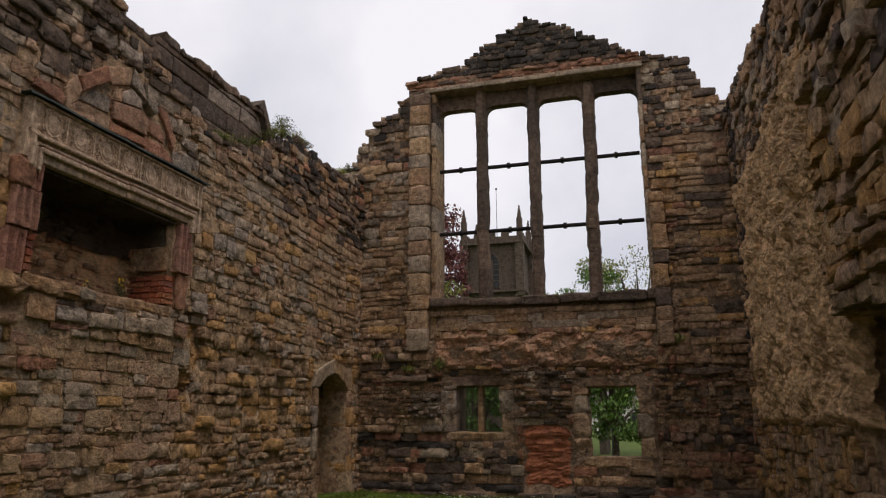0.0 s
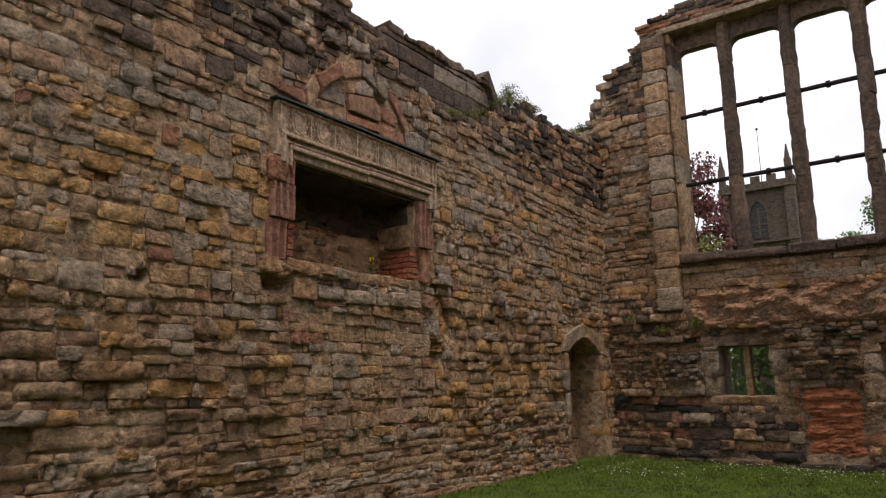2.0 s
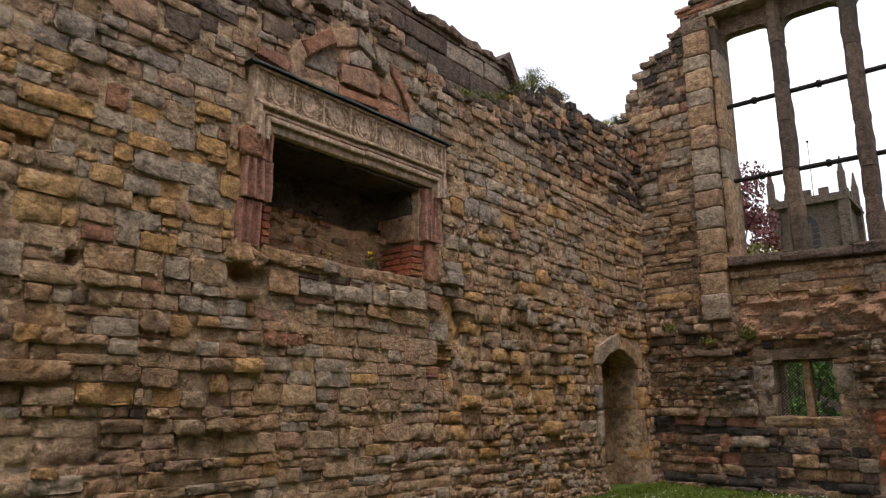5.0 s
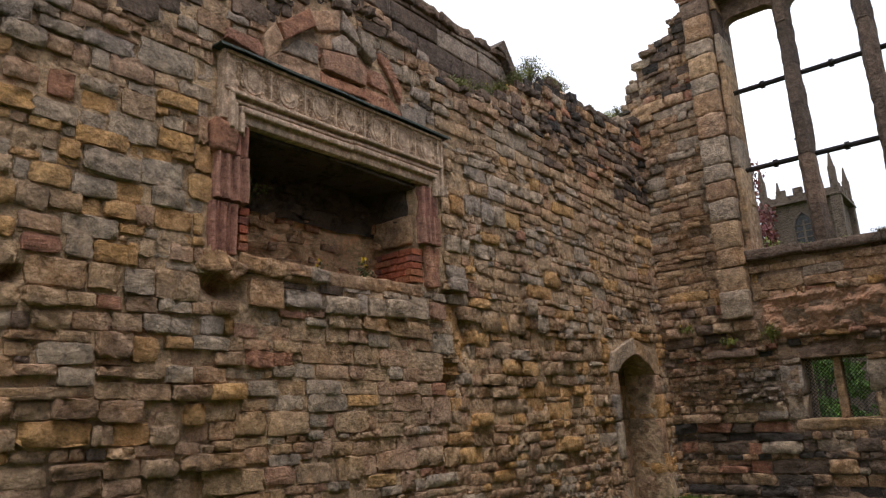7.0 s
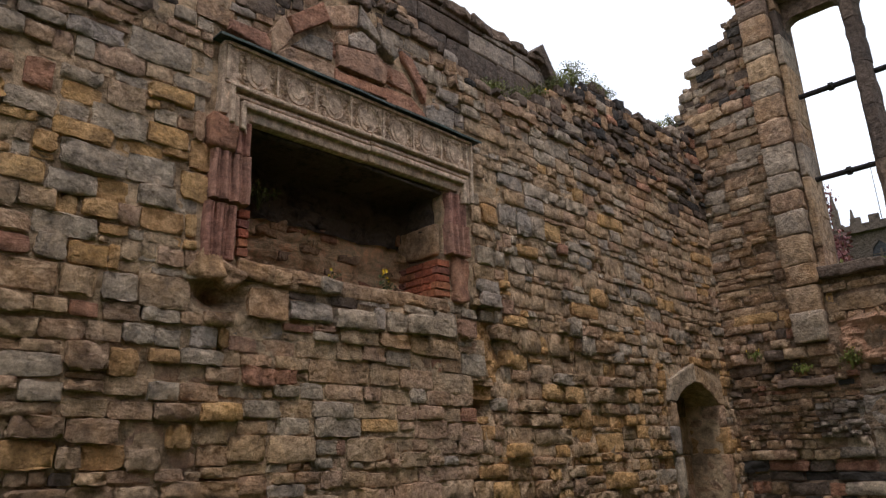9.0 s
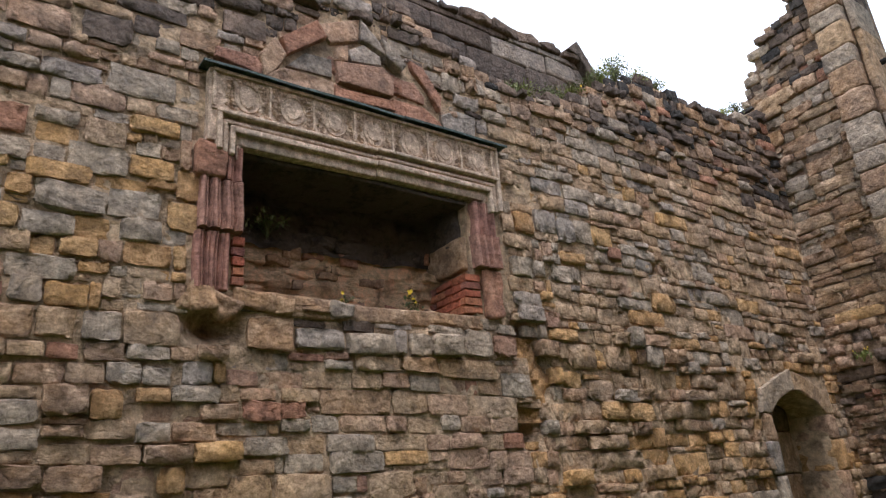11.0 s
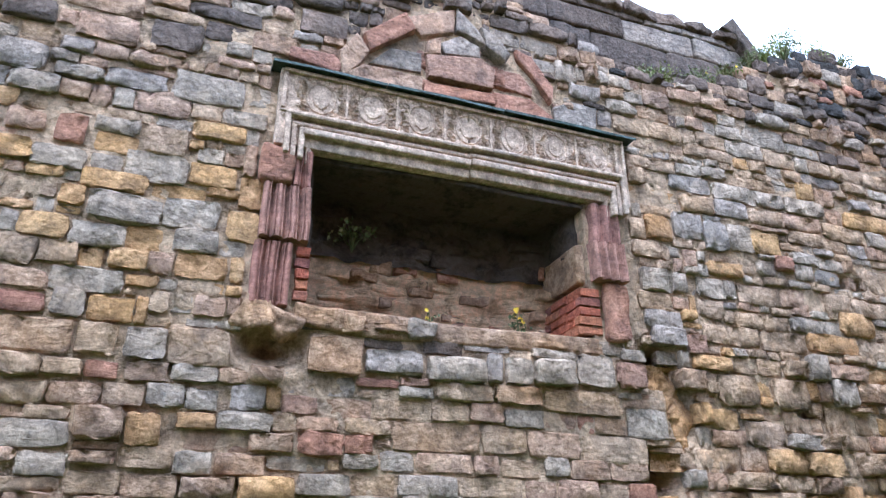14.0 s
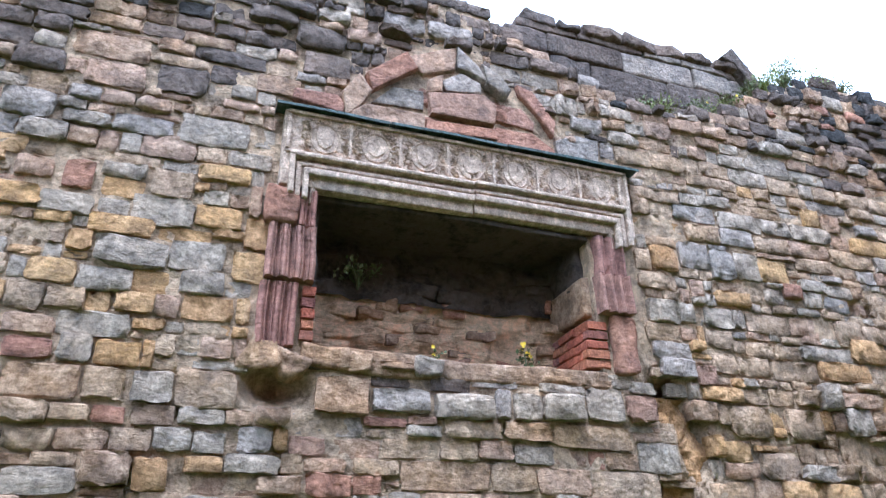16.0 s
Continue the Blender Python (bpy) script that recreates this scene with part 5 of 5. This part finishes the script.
def weed(name, loc, label, height, spread, blades, mat, seed, flowers=0, flower_mat=None, leafy=0, size=.05, direction=(0, 0)):
    r = random.Random(seed)
    w_ = thing(name, label, "plant", loc)
    verts, faces = [], []
    tips = []
    for _ in range(blades):
        a, s = r.uniform(0, 6.283), r.uniform(.15, 1) * spread
        h = height * r.uniform(.5, 1)
        px, py = math.cos(a), math.sin(a)
        wd = r.uniform(.004, .009)
        base = len(verts)
        for t_ in (0, .4, .75, 1):
            q = s * t_ ** 1.6
            c = Vector((px * q + direction[0] * t_, py * q + direction[1] * t_, h * t_ * (1 - .2 * t_ * s / max(spread, .01))))
            e = Vector((-py, px, 0)) * wd * (1.05 - t_)
            verts += [tuple(c - e), tuple(c + e)]
        for k in range(3):
            q = base + 2 * k
            faces.append((q, q + 1, q + 3, q + 2))
        tips.append(c)
    if leafy:
        for t_ in tips:
            foliage(verts, faces, t_ * .75, height * .22, leafy, size, r)
    raw("leaves", verts, faces, mat, w_)
    for k in range(flowers):
        c = tips[k % len(tips)] + Vector((r.uniform(-.02, .02), r.uniform(-.02, .02), r.uniform(0, .02)))
        fv, ff = [], []
        for q in range(7):
            a = 6.283 * q / 7
            base = len(fv)
            ex, ez = Vector((.25, math.cos(a), math.sin(a))).normalized(), Vector((0, -math.sin(a), math.cos(a)))
            for p, s in ((0, 0), (.6, .35), (1, 0), (.6, -.35)):
                fv.append(tuple(c + ex * p * .016 + ez * s * .016))
            ff.append((base, base + 1, base + 2, base + 3))
        raw("flower", fv, ff, flower_mat, w_)
    return w_


weed("spiky_weed", (-.16, -3.22, 5.84), "spiky green weed growing on the wall top", .5, .22, 60, weed_mat, 1, leafy=9, size=.03)
weed("spiky_weed", (-.12, -2.9, 5.82), "bushy yellow-green weed growing on the wall top", .34, .3, 60, leaf_light, 2, leafy=10, size=.03)
for i, (y, z) in enumerate(((-5.15, 5.56), (-4.9, 5.48), (-4.5, 5.46), (-4.15, 5.5), (-3.8, 5.56), (-3.55, 5.6), (-2.5, 6.08), (-1.0, 6.16), (-.6, 6.28), (-5.0, 5.3), (-3.3, 5.35))):
    weed("grass_tuft", (-.1, y, left_top(y) - .06), "dry grass tuft rooted in the wall", .2 + .05 * (i % 3), .2, 70, leaf_light if i % 2 else weed_mat, 40 + i, flowers=2 if i in (1, 3) else 0, flower_mat=petal_yellow, leafy=3, size=.03)
weed("hearth_flower", (-.3, -6.36, 2.62), "yellow-flowered weed growing in the hearth", .34, .06, 7, weed_mat, 61, flowers=9, flower_mat=petal_yellow, leafy=6, size=.04)
weed("hearth_flower", (-.06, -7.12, 2.62), "small yellow-flowered weed on the hearth edge", .1, .06, 5, weed_mat, 62, flowers=2, flower_mat=petal_yellow, leafy=3, size=.025)
for i, (x, z) in enumerate(((1.66, 2.2), (1.05, 2.2), (5.95, 2.62), (.45, 2.45))):
    weed("wallflower", (x, -.16, z), "wallflower with yellow blooms rooted in the stone", .34 if i == 0 else .2, .18, 26 if i == 0 else 14, leaf_light, 70 + i, flowers=16 if i == 0 else 6, flower_mat=petal_yellow, leafy=8, size=.04)
for i in range(8):
    weed("sill_moss", (1.7 + .5 * i, .1 + .1 * (i % 3), 3.58), "low grass and moss on the window sill", .1, .2, 50, leaf_light if i % 3 else weed_mat, 80 + i, leafy=2, size=.02)
weed("hearth_fern", (-.5, -7.55, 3.25), "dark green fern on the sooty hearth back", .3, .2, 26, weed_mat, 95, leafy=8, size=.04)


def lawn_blades():
    r = random.Random(4)
    verts, faces = [], []
    while len(faces) < 52000:
        x, y = r.uniform(.1, 7.0), -8 * r.random() ** 1.25
        z = ground_height(x, y)
        h, a = r.uniform(.015, .038) * (1.6 if x < .5 or y > -.35 else 1), r.uniform(0, 6.283)
        w = r.uniform(.004, .008)
        c, s = math.cos(a), math.sin(a)
        b = len(verts)
        verts += [(x - c * w, y - s * w, z - .005), (x + c * w, y + s * w, z - .005), (x + r.uniform(-.03, .03), y + r.uniform(-.03, .03), z + h)]
        faces.append((b, b + 1, b + 2))
    tagged(raw("grass", verts, faces, blade_mat), "short green grass blades of the lawn", "grass", kind="stuff")
    verts, faces = [], []
    for _ in range(420):
        cx, cy, sp = r.choice(((2.9, -.7, .9), (3.9, -.9, .8), (2.0, -1.4, 1.2), (4.6, -1.6, 1.4), (1.2, -2.4, 1.0), (5.5, -.8, .8)))
        x, y = cx + r.gauss(0, sp * .6), cy + r.gauss(0, sp * .3)
        if not (0.3 < x < 6.9 and y < -.25):
            continue
        z, rad = ground_height(x, y) + r.uniform(.045, .07), r.uniform(.006, .011)
        b = len(verts)
        verts += [(x + rad * math.cos(k * 1.0472), y + rad * math.sin(k * 1.0472), z) for k in range(6)] + [(x, y, z + .006)]
        faces += [(b + k, b + (k + 1) % 6, b + 6) for k in range(6)]
    tagged(raw("daisies", verts, faces, petal_white), "small white daisies scattered in the lawn", "flowers", kind="stuff")


lawn_blades()

# ---- church tower and house beyond ----
tower = thing("church_tower", "dark stone church tower with battlements and pinnacles", "tower", (-9.75, 63, 0))
bm = bmesh.new()
box(bm, (-3.0, -3.0, 0), (3.0, 3.0, 20.2), .05)
for s in (-1, 1):
    for q in (-1, 1):
        box(bm, (s * 3.05 - .45, q * 3.05 - .45, 0), (s * 3.05 + .45, q * 3.05 + .45, 20.6), .05)
part("wall", bm, tower_mat, tower)
for z in (14.6, 19.9):
    bm = bmesh.new()
    box(bm, (-3.6, -3.6, z), (3.6, 3.6, z + .22), .05)
    part("string_course", bm, tower_mat, tower)
for s in (-1, 1):
    for k in (-1.5, 0, 1.5):
        for along in (0, 1):
            bm = bmesh.new()
            lo = (k - .42, s * 3.1 - .2, 20.1) if along == 0 else (s * 3.1 - .2, k - .42, 20.1)
            hi = (k + .42, s * 3.1 + .2, 21.4) if along == 0 else (s * 3.1 + .2, k + .42, 21.4)
            box(bm, lo, hi, .03)
            part("merlon", bm, tower_mat, tower)
    for along in (0, 1):
        bm = bmesh.new()
        box(bm, (-3, s * 3.1 - .18, 20.1) if along == 0 else (s * 3.1 - .18, -3, 20.1), (3, s * 3.1 + .18, 20.75) if along == 0 else (s * 3.1 + .18, 3, 20.75), .02)
        part("parapet", bm, tower_mat, tower)
    for q in (-1, 1):
        bm = bmesh.new()
        box(bm, (s * 3.1 - .3, q * 3.1 - .3, 20.4), (s * 3.1 + .3, q * 3.1 + .3, 22.7), .05)
        bmesh.ops.create_cone(bm, cap_ends=True, segments=4, radius1=.34, radius2=.08, depth=1.5, matrix=Matrix.Translation((s * 3.1, q * 3.1, 23.4)) @ Matrix.Rotation(radians(45), 4, "Z"))
        part("pinnacle", bm, tower_mat, tower)
belfry = new("belfry_window")
belfry.parent = tower
bm = bmesh.new()
pts = [(-.75, 15.2), (.75, 15.2), (.75, 17.7), (.55, 18.4), (0, 18.95), (-.55, 18.4), (-.75, 17.7)]
vv = [bm.verts.new((u, -3.03, v)) for u, v in pts]
bm.faces.new(vv)
part("louvres", bm, glass_dark, belfry)
bm = bmesh.new()
outer = [(u * 1.3, 16.9 + (v - 16.9) * 1.13) for u, v in pts]
a_ = [bm.verts.new((u, -3.18, v)) for u, v in pts]
b_ = [bm.verts.new((u, -3.0, v)) for u, v in outer]
for i in range(7):
    bm.faces.new((a_[i], a_[(i + 1) % 7], b_[(i + 1) % 7], b_[i]))
box(bm, (-.08, -3.12, 15.2), (.08, -3.02, 18.2))
for z in (15.9, 16.5, 17.1, 17.7):
    box(bm, (-.72, -3.1, z), (.72, -3.04, z + .1))
part("window_frame", bm, tower_mat, belfry)
bm = bmesh.new()
bmesh.ops.create_cone(bm, cap_ends=True, segments=6, radius1=.04, radius2=.025, depth=7.5, matrix=Matrix.Translation((0, 0, 23.6)))
box(bm, (-.12, -.05, 27.2), (.12, .05, 27.4), .02)
part("flagpole", bm, iron, tower, "thin dark flagpole")

house = thing("house", "low white rendered house with a grey slate roof", "house", (5.2, 66, 0))
boxed("wall", (-6, 0, 0), (3.5, 7, 3.0), white_paint, house, bevel=.02)
bm = bmesh.new()
rv = [bm.verts.new(p) for p in ((-6.4, -.4, 2.9), (3.9, -.4, 2.9), (3.9, 7.4, 2.9), (-6.4, 7.4, 2.9), (-6.4, 3.5, 5.4), (3.9, 3.5, 5.4))]
for f in ((0, 1, 5, 4), (2, 3, 4, 5), (0, 4, 3), (1, 2, 5), (0, 3, 2, 1)):
    bm.faces.new([rv[i] for i in f])
part("roof", bm, roof_mat, house)
for x in (-4.5, -1.5, 1.5):
    boxed("window", (x, -.05, 1.0), (x + 1.1, .05, 2.2), glass_dark, house, bevel=.01)

# ---- stones of the walls ----
set_stones(wall_left, LEFT, left_stones, left_depth, (-7.4, 2.6), joint=0.011, sink=0.012)
set_stones(wall_end, END, end_stones, end_depth, (2.6, 1.8))
set_stones(wall_right, RIGHT, right_stones, right_depth, (-4.0, 3.0))
